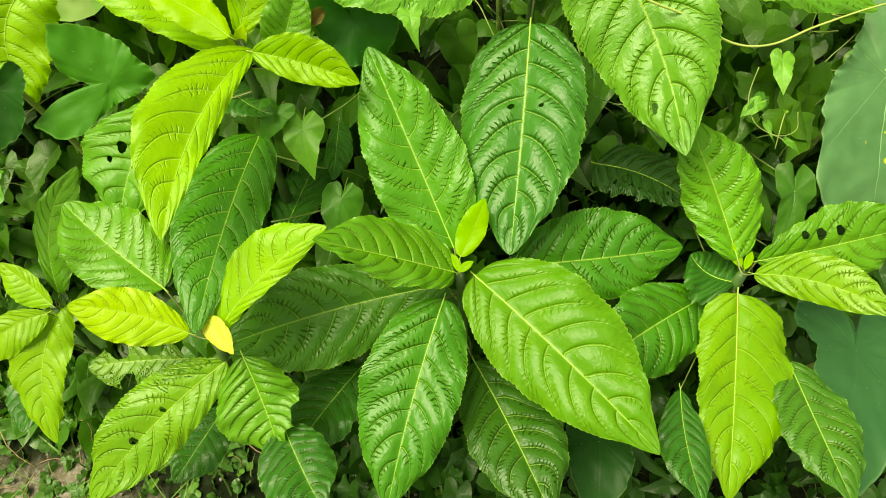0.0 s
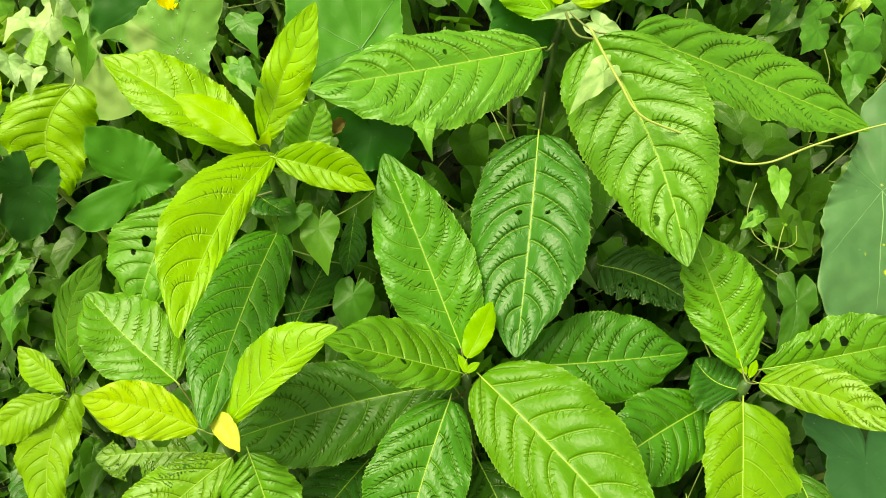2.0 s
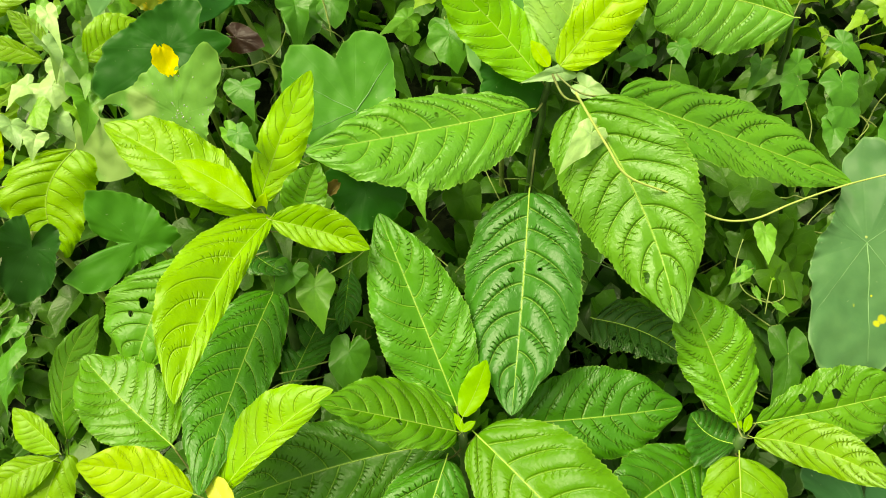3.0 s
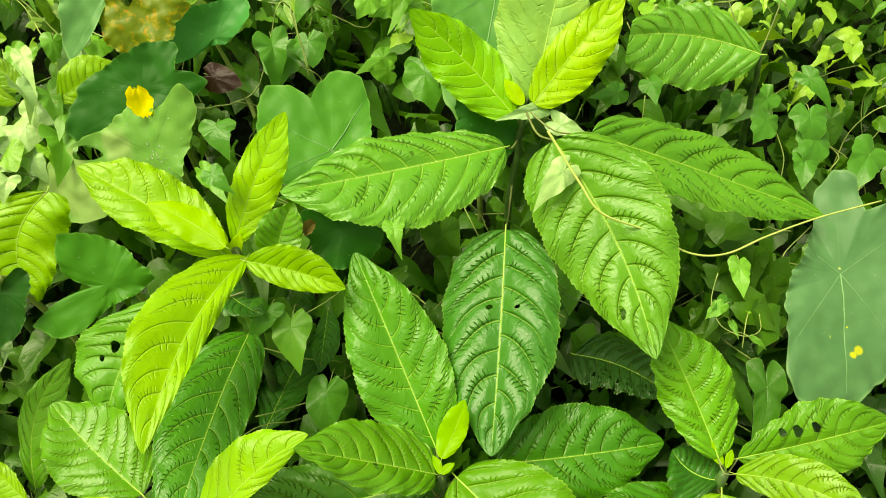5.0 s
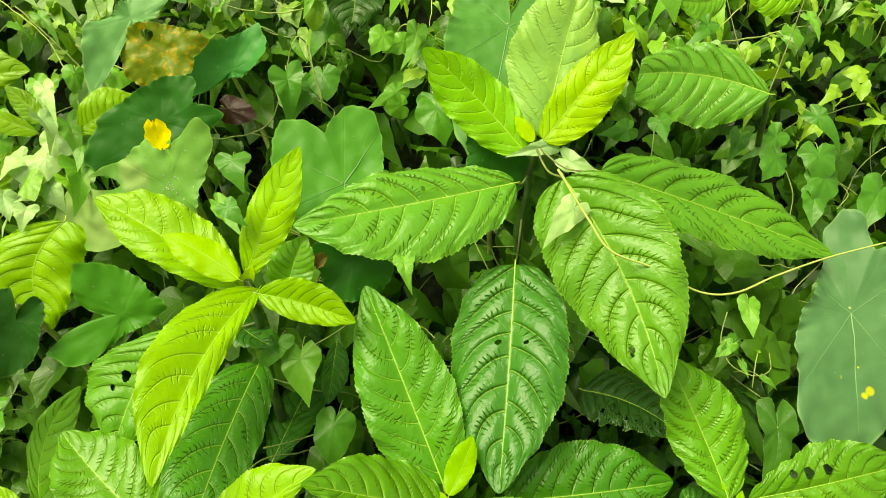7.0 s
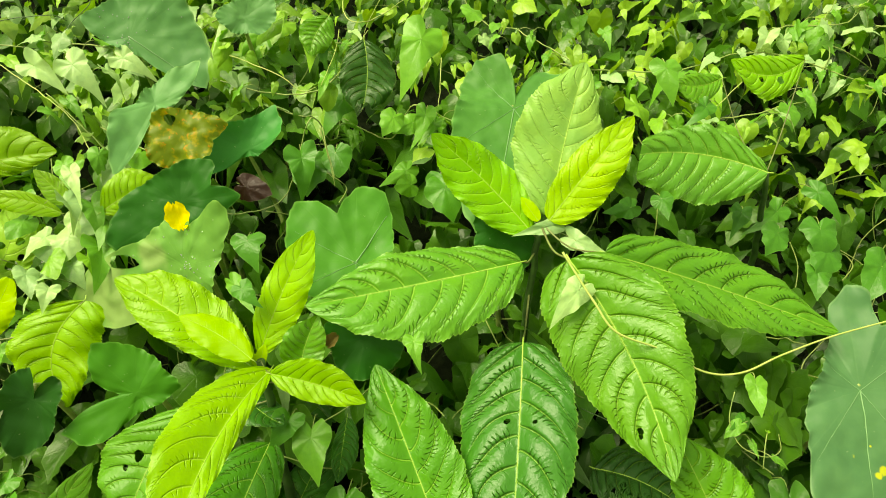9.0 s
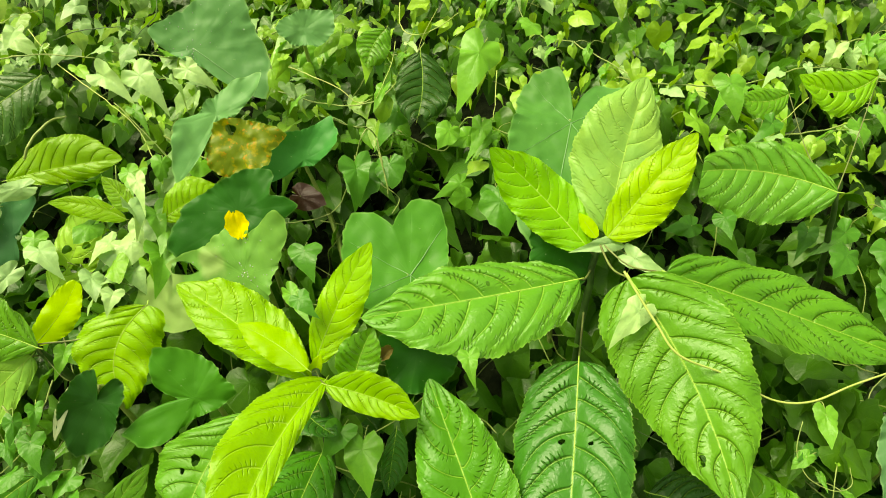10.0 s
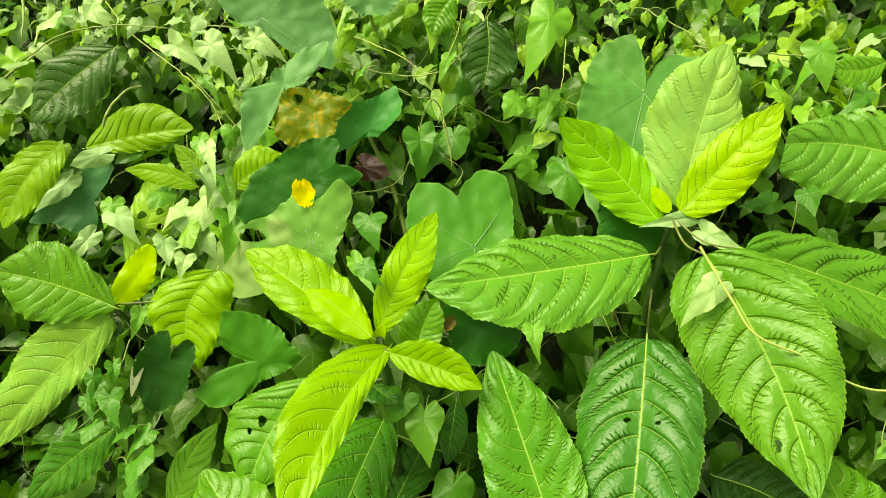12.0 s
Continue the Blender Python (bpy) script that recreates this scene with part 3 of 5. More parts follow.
leaf(shrub_a, (0.092, 0.513, 0.606), -81.3, -1.3, -36.5, 0.23, 0.121, arch=-0.014, bend=-0.013, belly=0.48, off=0.028, tone=MID)
leaf(shrub_a, (0.042, 0.433, 0.5), -157.8, 0.0, 0.0, 0.213, 0.121, arch=0.0, bend=0.015, belly=0.51, off=0.009, tone=(0.032, 0.135, 0.01))
leaf(shrub_a, (0.001, 0.451, 0.618), 162.8, -28.3, 4.7, 0.248, 0.121, arch=0.018, bend=-0.016, belly=0.44, off=-0.025, tone=MID)
leaf(shrub_a, (0.014, 0.518, 0.634), 29.2, 36.1, 21.0, 0.277, 0.123, arch=0.006, bend=-0.002, belly=0.41, off=0.002, tone=(0.068, 0.285, 0.014), fold=0.3)
leaf(shrub_a, (0.039, 0.481, 0.626), -137.6, -7.9, -24.3, 0.289, 0.146, arch=0.024, bend=0.012, belly=0.41, off=0.03, tone=(0.083, 0.27, 0.01), point=0.36, skin=YOUNG)
leaf(shrub_a, (0.013, 0.481, 0.633), 103.3, 33.1, 11.8, 0.187, 0.091, arch=0.008, bend=0.0, belly=0.36, off=-0.058, tone=FRESH, holes=((0.46, 0.1, 0.004),))
leaf(shrub_a, (0.02, 0.477, 0.639), 29.7, 36.1, 18.6, 0.024, 0.01, arch=-0.0, bend=-0.015, belly=0.45, off=-0.026, tone=LIME, quilt=0.1)
leaf(shrub_a, (0.021, 0.477, 0.639), -59.1, 23.3, -33.5, 0.02, 0.01, arch=-0.0, bend=0.038, belly=0.46, off=0.018, tone=LIME, quilt=0.1)
leaf(shrub_a, (0.021, 0.488, 0.654), -31.9, 44.5, -21.8, 0.076, 0.034, arch=-0.082, bend=-0.04, belly=0.47, off=0.031, tone=LIME, quilt=0.12)

shrub_b = shrub("shrub with dark lower leaves and yellow-green young leaves, some eaten")
stem_to(shrub_b, [(-0.28, 0.44, 0.1), (-0.27, 0.41, 0.35), (-0.262, 0.392, 0.62)], 0.01, 0.006)
leaf(shrub_b, (-0.32, 0.427, 0.38), 157.9, 0.0, 0.0, 0.122, 0.082, arch=0.0, bend=-0.006, belly=0.5, off=0.025, tone=DARK, quilt=0.5)
leaf(shrub_b, (-0.195, 0.336, 0.52), -149.0, 0.0, 0.0, 0.117, 0.089, arch=0.0, bend=-0.013, belly=0.52, off=-0.044, tone=DARK)
leaf(shrub_b, (-0.261, 0.39, 0.575), 128.6, -27.6, 30.2, 0.235, 0.092, arch=0.0, bend=-0.04, belly=0.5, off=-0.02, tone=(0.13, 0.34, 0.012), quilt=0.5, holes=((0.4, -0.12, 0.0035), (0.62, -0.1, 0.005)), lace=((0.02, 0.34, -1),))
leaf(shrub_b, (-0.238, 0.39, 0.586), -153.2, -37.1, -16.8, 0.121, 0.101, arch=-0.016, bend=0.015, belly=0.52, off=-0.067, tone=FRESH, bites=((0.75, 0.95, 0.02), (0.9, 0.5, 0.012)))
leaf(shrub_b, (-0.339, 0.462, 0.625), 53.4, 9.9, 10.0, 0.19, 0.104, arch=0.007, bend=0.016, belly=0.46, off=-0.007, tone=FRESH, fold=0.3, quilt=0.55)
leaf(shrub_b, (-0.258, 0.393, 0.631), -60.8, 34.0, -18.1, 0.181, 0.064, arch=0.019, bend=0.051, belly=0.52, off=0.081, tone=LIME, quilt=0.5)
leaf(shrub_b, (-0.292, 0.398, 0.624), 85.6, 18.7, 36.0, 0.133, 0.064, arch=-0.009, bend=-0.049, belly=0.53, off=0.023, tone=YELLOW, quilt=0.5)
leaf(shrub_b, (-0.268, 0.402, 0.648), -136.0, -14.0, -24.0, 0.054, 0.026, arch=0.04, bend=0.02, belly=0.36, off=0.012, tone=(0.5, 0.58, 0.07), quilt=0.12)
leaf(shrub_b, (-0.326, 0.41, 0.546), 92.0, -6.0, 25.0, 0.125, 0.07, arch=0.0, bend=-0.02, belly=0.5, off=0.0, tone=(0.1, 0.27, 0.012), quilt=0.5, lace=((0.1, 1.0, 1), (0.05, 1.0, -1)), bites=((0.35, -0.75, 0.018), (0.7, -0.7, 0.018), (0.55, 0.8, 0.012)), label="leaf eaten down to its veins")

shrub_d = shrub("low shrub with light green leaves beside the bare soil")
stem_to(shrub_d, [(-0.6, 0.6, 0.1), (-0.6, 0.58, 0.25), (-0.602, 0.566, 0.43)], 0.008, 0.005)
leaf(shrub_d, (-0.657, 0.593, 0.3), 179.5, 0.0, 0.0, 0.17, 0.092, arch=-0.0, bend=-0.049, belly=0.51, off=-0.001, tone=DARK, quilt=0.5)
leaf(shrub_d, (-0.613, 0.601, 0.423), -20.9, 48.8, -13.6, 0.208, 0.069, arch=-0.027, bend=0.159, belly=0.49, off=-0.04, tone=(0.085, 0.29, 0.012), quilt=0.55)
leaf(shrub_d, (-0.599, 0.57, 0.428), 179.5, -38.7, 0.6, 0.21, 0.092, arch=0.021, bend=-0.103, belly=0.36, off=-0.025, tone=LEAFY, quilt=0.5)
leaf(shrub_d, (-0.6, 0.564, 0.444), 58.0, 24.0, 33.0, 0.103, 0.048, arch=0.0, bend=-0.011, belly=0.51, off=0.076, tone=LIME, quilt=0.5)
leaf(shrub_d, (-0.607, 0.554, 0.436), 117.5, -21.2, 34.8, 0.131, 0.063, arch=-0.0, bend=-0.105, belly=0.52, off=0.05, tone=LEAFY, quilt=0.5)

shrub_e = shrub("tall shrub with lime-green young leaves at its tip")
stem_to(shrub_e, [(-0.25, 0.75, 0.25), (-0.255, 0.73, 0.5), (-0.25, 0.705, 0.81)], 0.011, 0.006)
leaf(shrub_e, (-0.304, 0.742, 0.72), -130.5, 0.0, 0.0, 0.105, 0.06, arch=0.0, bend=-0.05, belly=0.49, off=-0.009, tone=DARK)
leaf(shrub_e, (-0.257, 1.017, 0.5), 178.1, 0.0, 0.0, 0.187, 0.097, arch=-0.0, bend=-0.049, belly=0.57, off=0.054, tone=DARK)
leaf(shrub_e, (-0.246, 0.668, 0.692), 174.7, -7.8, 13.9, 0.292, 0.106, arch=0.013, bend=-0.018, belly=0.39, off=-0.036, tone=MID, quilt=0.55)
leaf(shrub_e, (-0.358, 0.692, 0.738), 151.9, -36.5, 17.6, 0.172, 0.129, arch=0.0, bend=-0.071, belly=0.62, off=-0.043, tone=(0.09, 0.31, 0.02), quilt=0.7, skin=YOUNG, holes=((0.5, -0.3, 0.007), (0.62, -0.45, 0.004), (0.55, 0.35, 0.005)))
leaf(shrub_e, (-0.226, 0.667, 0.819), -99.8, -12.6, -53.3, 0.131, 0.055, arch=0.0, bend=0.03, belly=0.47, off=0.04, tone=LIME, quilt=0.55, fold=0.55)
leaf(shrub_e, (-0.27, 0.718, 0.787), 68.5, 23.2, 22.0, 0.245, 0.097, arch=0.0, bend=-0.017, belly=0.53, off=-0.028, tone=LIME, quilt=0.5, fold=0.3)
leaf(shrub_e, (-0.258, 0.724, 0.807), -48.0, 56.3, -35.6, 0.191, 0.066, arch=-0.014, bend=0.031, belly=0.48, off=-0.017, tone=(0.22, 0.5, 0.013), quilt=0.5)
leaf(shrub_e, (-0.234, 0.694, 0.805), 169.6, -8.8, 22.8, 0.281, 0.08, arch=0.043, bend=-0.062, belly=0.48, off=-0.067, tone=LIME, quilt=0.5, fold=0.3)
leaf(shrub_e, (-0.255, 0.709, 0.794), -15.9, 53.3, -12.4, 0.033, 0.017, arch=0.0, bend=0.054, belly=0.47, off=0.012, tone=YELLOW, quilt=0.1)
leaf(shrub_e, (-0.258, 0.709, 0.794), 36.3, 48.1, 29.1, 0.023, 0.011, arch=-0.0, bend=0.026, belly=0.48, off=0.002, tone=YELLOW, quilt=0.1)
leaf(shrub_e, (-0.256, 0.686, 0.828), 70.3, 22.4, 20.8, 0.117, 0.049, arch=-0.0, bend=-0.049, belly=0.5, off=-0.002, tone=(0.23, 0.47, 0.01), fold=0.02, quilt=0.0)
leaf(shrub_e, (-0.197, 0.69, 0.797), -28.0, 52.0, -30.0, 0.085, 0.06, arch=-0.05, bend=0.05, belly=0.45, off=0.02, tone=FRESH, quilt=0.5, fold=0.6)
scrap(shrub_e, "dried_leaf", (-0.161, 0.72, 0.823), -60.0, 30.0, -35.0, 0.022, 0.018, (0.15, 0.12, 0.04), 0.6, "dry brown curled scrap")

shrub_c = shrub("tallest shrub with large hanging leaves and upright lime young leaves")
stem_to(shrub_c, [(0.14, 0.95, 0.45), (0.135, 0.92, 0.7), (0.145, 0.885, 0.93)], 0.008, 0.005)
leaf(shrub_c, (0.113, 0.754, 0.805), 173.1, -30.3, -13.3, 0.305, 0.161, arch=0.0, bend=0.006, belly=0.4, off=-0.009, tone=(0.04, 0.2, 0.02), holes=((0.38, -0.2, 0.0042), (0.38, 0.28, 0.0034)))
leaf(shrub_c, (0.113, 0.828, 0.895), 106.7, -3.0, 28.6, 0.315, 0.145, arch=-0.007, bend=0.002, belly=0.47, off=0.05, tone=(0.1, 0.34, 0.026), skin=SHRUB, quilt=1.2, holes=((0.42, -0.22, 0.0036),))
leaf(shrub_c, (0.217, 0.771, 0.943), -91.3, -19.9, -32.0, 0.365, 0.117, arch=-0.042, bend=0.041, belly=0.44, off=-0.002, tone=(0.09, 0.31, 0.02), fold=0.3, skin=SHRUB, quilt=1.2)
leaf(shrub_c, (0.165, 0.927, 0.918), -20.4, 44.4, -26.0, 0.28, 0.147, arch=-0.025, bend=0.009, belly=0.47, off=0.044, tone=(0.23, 0.47, 0.1), quilt=0.6, holes=((0.38, -0.35, 0.004), (0.5, -0.3, 0.002), (0.42, 0.2, 0.002), (0.33, 0.25, 0.0015)))
leaf(shrub_c, (0.167, 0.756, 0.942), -153.8, -35.8, -37.7, 0.296, 0.159, arch=-0.05, bend=0.052, belly=0.36, off=-0.004, tone=(0.1, 0.315, 0.022), point=0.27, quilt=0.8, holes=((0.78, -0.28, 0.004), (0.8, -0.3, 0.003)))
leaf(shrub_c, (0.13, 0.88, 0.918), 71.0, 40.9, 50.8, 0.209, 0.092, arch=-0.07, bend=-0.038, belly=0.47, off=0.015, tone=(0.16, 0.46, 0.012), quilt=0.5, skin=YOUNG)
leaf(shrub_c, (0.157, 0.881, 0.936), -60.2, 43.8, -44.6, 0.199, 0.081, arch=-0.016, bend=0.007, belly=0.43, off=-0.031, tone=(0.27, 0.53, 0.013), quilt=0.5, skin=YOUNG)
leaf(shrub_c, (0.141, 0.881, 0.935), 50.5, 41.2, 39.2, 0.045, 0.022, arch=0.0, bend=0.011, belly=0.44, off=-0.022, tone=YELLOW, quilt=0.12)

shrub_f = shrub("shrub with a long bright hanging leaf, one leaf insect-holed")
stem_to(shrub_f, [(0.38, 0.54, 0.1), (0.38, 0.51, 0.35), (0.372, 0.485, 0.625)], 0.01, 0.006)
leaf(shrub_f, (0.222, 0.69, 0.62), -124.0, 0.0, 0.0, 0.146, 0.121, arch=0.0, bend=0.114, belly=0.37, off=0.019, tone=(0.02, 0.1, 0.012), lace=((0.12, 0.95, 1), (0.2, 0.95, -1)))
leaf(shrub_f, (0.375, 0.49, 0.6), 45.9, 0.0, 0.0, 0.067, 0.106, arch=0.0, bend=0.199, belly=0.4, off=-0.017, tone=DARK)
leaf(shrub_f, (0.431, 0.404, 0.55), -176.8, 0.0, 0.0, 0.173, 0.09, arch=0.0, bend=-0.001, belly=0.45, off=0.005, tone=(0.05, 0.19, 0.014))
leaf(shrub_f, (0.287, 0.366, 0.55), 176.7, 0.0, 0.0, 0.134, 0.056, arch=0.0, bend=-0.039, belly=0.56, off=-0.025, tone=DARK)
leaf(shrub_f, (0.342, 0.487, 0.573), 122.7, 0.1, 32.0, 0.179, 0.112, arch=0.008, bend=-0.02, belly=0.55, off=0.015, tone=MID)
leaf(shrub_f, (0.4, 0.511, 0.617), -83.8, 13.7, -51.9, 0.196, 0.094, arch=0.012, bend=-0.007, belly=0.56, off=0.018, tone=FRESH, holes=((0.4, 0.42, 0.007), (0.52, 0.4, 0.006), (0.3, 0.5, 0.005)))
leaf(shrub_f, (0.368, 0.502, 0.631), 24.7, 36.8, 15.8, 0.188, 0.1, arch=-0.028, bend=-0.028, belly=0.48, off=-0.039, tone=(0.1, 0.35, 0.012), skin=SHRUB)
leaf(shrub_f, (0.365, 0.466, 0.609), 170.0, -25.5, 9.6, 0.243, 0.122, arch=-0.01, bend=0.014, belly=0.36, off=0.045, tone=(0.14, 0.35, 0.01), quilt=0.55, skin=YOUNG)
leaf(shrub_f, (0.373, 0.496, 0.625), 39.5, 32.9, 24.1, 0.038, 0.015, arch=-0.0, bend=-0.029, belly=0.47, off=0.003, tone=LIME, quilt=0.1)
leaf(shrub_f, (0.377, 0.493, 0.623), -28.7, 36.4, -18.0, 0.024, 0.011, arch=0.0, bend=-0.019, belly=0.51, off=0.006, tone=LIME, quilt=0.1)
leaf(shrub_f, (0.38, 0.477, 0.634), -133.8, 20.6, -45.7, 0.151, 0.057, arch=-0.005, bend=0.077, belly=0.47, off=0.029, tone=(0.15, 0.36, 0.011), quilt=0.5)

shrub_h = shrub("shrub half hidden among the vines with drooping leaves")
stem_to(shrub_h, [(0.6, 1.12, 0.45), (0.57, 1.06, 0.75), (0.515, 0.98, 0.97)], 0.008, 0.004)
leaf(shrub_h, (0.603, 1.126, 1.113), 92.9, 1.0, 61.1, 0.126, 0.073, arch=-0.0, bend=0.207, belly=0.48, off=0.022, tone=(0.16, 0.43, 0.015), holes=((0.35, 0.3, 0.006), (0.6, 0.2, 0.004)))
leaf(shrub_h, (0.468, 1.12, 1.085), 102.1, -1.3, 59.1, 0.089, 0.052, arch=-0.0, bend=0.109, belly=0.5, off=0.046, tone=(0.11, 0.35, 0.018))
leaf(shrub_h, (0.513, 0.977, 0.972), 80.0, 5.1, 57.9, 0.2, 0.131, arch=-0.107, bend=-0.096, belly=0.52, off=0.089, tone=(0.1, 0.33, 0.03), blunt=0.8)

shrub_g = shrub("shrub with pale drooping leaves, one riddled with holes, on the bank")
stem_to(shrub_g, [(-0.72, 0.9, 0.35), (-0.71, 0.84, 0.6), (-0.7, 0.75, 0.8)], 0.01, 0.005)
leaf(shrub_g, (-0.688, 0.742, 0.801), 90.9, 16.8, 57.6, 0.199, 0.128, arch=-0.0, bend=-0.035, belly=0.59, off=-0.006, tone=FRESH, quilt=0.55)
leaf(shrub_g, (-0.706, 0.744, 0.783), 128.8, -37.8, 49.6, 0.29, 0.107, arch=-0.0, bend=-0.02, belly=0.42, off=-0.044, tone=(0.2, 0.46, 0.065), quilt=0.5)
leaf(shrub_g, (-0.822, 0.952, 0.751), -28.1, 52.3, -33.0, 0.181, 0.087, arch=0.0, bend=-0.062, belly=0.54, off=-0.008, tone=(0.24, 0.5, 0.05), fold=0.04, quilt=0.2, holes=((0.5, 0.3, 0.008), (0.35, -0.35, 0.009), (0.6, -0.4, 0.007), (0.72, 0.1, 0.005), (0.28, 0.25, 0.009), (0.45, -0.6, 0.006)))
leaf(shrub_g, (-0.756, 0.81, 0.752), -43.3, 44.1, -44.4, 0.121, 0.06, arch=-0.0, bend=-0.051, belly=0.5, off=-0.011, tone=(0.31, 0.54, 0.012), blunt=0.4, quilt=0.1)
leaf(shrub_g, (-0.547, 0.818, 0.832), 165.2, -56.4, 22.2, 0.163, 0.127, arch=-0.0, bend=-0.211, belly=0.42, off=0.003, tone=LIME, quilt=0.55)
# pale strip that stands for the curled underside margin of the folded taro
leaf(shrub_g, (-0.607, 0.692, 0.78), 154.0, -54.0, 30.0, 0.086, 0.017, arch=-0.0, bend=-0.06, belly=0.5, off=0.015, tone=(0.4, 0.52, 0.33), quilt=0.1)
leaf(shrub_g, (-0.699, 0.659, 0.62), 122.3, -31.0, 53.2, 0.177, 0.079, arch=0.0, bend=-0.03, belly=0.48, off=0.01, tone=MID, quilt=0.55)
leaf(shrub_g, (-0.984, 1.132, 0.902), -75.9, 7.0, -60.0, 0.229, 0.097, arch=-0.0, bend=0.024, belly=0.54, off=0.068, tone=LEAFY, quilt=0.7)
leaf(shrub_g, (-0.61, 1.062, 0.862), -61.7, 26.1, -55.2, 0.102, 0.061, arch=-0.0, bend=0.178, belly=0.48, off=0.065, tone=LIME)
leaf(shrub_g, (-0.958, 1.045, 0.947), 135.1, -43.0, 45.5, 0.197, 0.099, arch=-0.0, bend=-0.085, belly=0.45, off=0.009, tone=LEAFY, quilt=0.4)
# leaf tone lowered to hold the deep shadow it hangs in
leaf(shrub_g, (-0.988, 1.322, 1.061), 123.1, -31.9, 52.8, 0.247, 0.14, arch=-0.0, bend=-0.038, belly=0.52, off=0.022, tone=(0.032, 0.13, 0.01), quilt=0.6)

shrub_i = shrub("young shrub with hanging leaves overgrown by vines")
# green darkened here in place of shade in the hollow
leaf(shrub_i, (-0.173, 1.371, 1.1), 175.6, -58.2, 13.4, 0.155, 0.115, arch=0.0, bend=0.067, belly=0.5, off=0.004, tone=(0.024, 0.11, 0.01), quilt=0.6, bites=((0.97, 0.1, 0.02),))
leaf(shrub_i, (-0.246, 1.402, 1.142), 138.9, -49.6, 41.5, 0.091, 0.072, arch=0.0, bend=-0.09, belly=0.52, off=0.007, tone=FRESH)

shrub_k = shrub("seedling shrub with soft lime leaves between pale vine leaves")
stem_to(shrub_k, [(-0.63, 1.05, 0.5), (-0.64, 1.03, 0.7), (-0.65, 1.0, 0.84)], 0.005, 0.003)
leaf(shrub_k, (-0.662, 0.996, 0.891), 92.1, 13.7, 59.3, 0.137, 0.039, arch=0.0, bend=-0.074, belly=0.49, off=0.033, tone=LEAFY, quilt=0.4)
leaf(shrub_k, (-0.637, 0.981, 0.918), 68.1, 42.8, 47.5, 0.076, 0.038, arch=0.0, bend=-0.037, belly=0.39, off=0.029, tone=(0.15, 0.36, 0.011), quilt=0.5)
leaf(shrub_k, (-0.582, 0.981, 0.901), -66.5, 22.1, -57.7, 0.109, 0.069, arch=0.0, bend=0.043, belly=0.49, off=0.045, tone=LIME, quilt=0.6)

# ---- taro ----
# the third tone is dark taro green with the shade under other leaves included
TEAL, SEA, SHADED, PALE = (0.078, 0.21, 0.08), (0.06, 0.245, 0.026), (0.018, 0.125, 0.012), (0.13, 0.33, 0.06)
taro("large grey-green taro leaf with wavy margin and yellow spots", (0.585, 0.716, 0.752), 172.5, -32.1, -0.3, 0.184, (1.00, 0.91, 0.81, 0.73, 0.68, 0.62, 0.59, 0.57, 0.58, 0.60, 0.62, 0.66, 0.73, 0.77, 0.80, 0.64, 0.53, 0.82, 0.86, 0.69, 0.43, 0.37, 0.34, 0.32, 0.31, 0.31, 0.33, 0.35, 0.39, 0.43, 0.48, 0.56, 0.66, 0.91, 1.07, 1.03), 3, TEAL, wave=0.011, nr=60, na=240, spots=((0.105, 0.018, 0.0065), (0.112, 0.01, 0.005), (0.075, 0.004, 0.002), (0.09, -0.02, 0.002)), drape=0.175, cup=0.32, ribs=(0.0, 0.6, 2.25, -0.6, -2.25))
taro("square-lobed taro leaf with a torn margin, mid green", (-0.136, 0.857, 0.876), -28.3, 25.0, -21.1, 0.113, (1.00, 1.20, 1.23, 1.18, 0.97, 0.76, 1.04, 1.19, 1.20, 1.07, 0.98, 0.94, 0.90, 0.90, 0.93, 0.91, 0.78, 0.67, 0.58, 0.53, 0.50, 0.49, 0.47, 0.46, 0.46, 0.48, 0.47, 0.48, 0.50, 0.52, 0.51, 0.52, 0.55, 0.59, 0.67, 0.79), 5, SEA, wave=0.004, ribs=(0.0, 1.6, 2.6, -1.6, -2.6))
taro("dark glossy taro leaf with a deep notch", (-0.441, 0.710, 0.746), 111.1, -20.4, 53.1, 0.113, (1.00, 0.95, 0.89, 0.71, 0.43, 0.32, 0.28, 0.26, 0.25, 0.25, 0.26, 0.27, 0.30, 0.34, 0.38, 0.44, 0.54, 0.52, 0.48, 0.46, 0.46, 0.48, 0.51, 0.52, 0.55, 0.60, 0.67, 0.74, 0.81, 0.77, 0.69, 0.61, 0.55, 0.30, 0.22, 0.68), 7, (0.045, 0.21, 0.014))
taro("taro leaf folded like a trough, blue-green", (-0.528, 1.147, 1.037), 162.3, -34.7, 28.6, 0.161, (1, 0.27, 0.15, 0.13, 0.12, 0.12, 0.13, 0.14, 0.15, 0.19, 0.25, 0.32, 0.49, 0.68, 0.53, 0.45, 0.33, 0.26, 0.22, 0.2, 0.19, 0.17, 0.17, 0.17, 0.18, 0.24, 0.42, 0.53, 0.63, 0.76), 9, (0.13, 0.34, 0.11), cup=0.9, wave=0.006)
taro("curled taro leaf on a tall thin stalk", (-0.403, 1.236, 0.915), -46.5, 49.3, -42.1, 0.108, (1, 0.69, 0.57, 0.54, 0.53, 0.55, 0.59, 0.63, 0.71, 0.74, 0.77, 0.75, 0.78, 0.88, 0.19, 0.16, 0.15, 0.14, 0.14, 0.14, 0.16, 0.18, 0.22, 0.24, 0.28, 0.36, 0.5, 0.71, 0.8, 0.86), 11, (0.045, 0.26, 0.05), foot=(-0.325, 1.2, 0.64), cup=0.8)
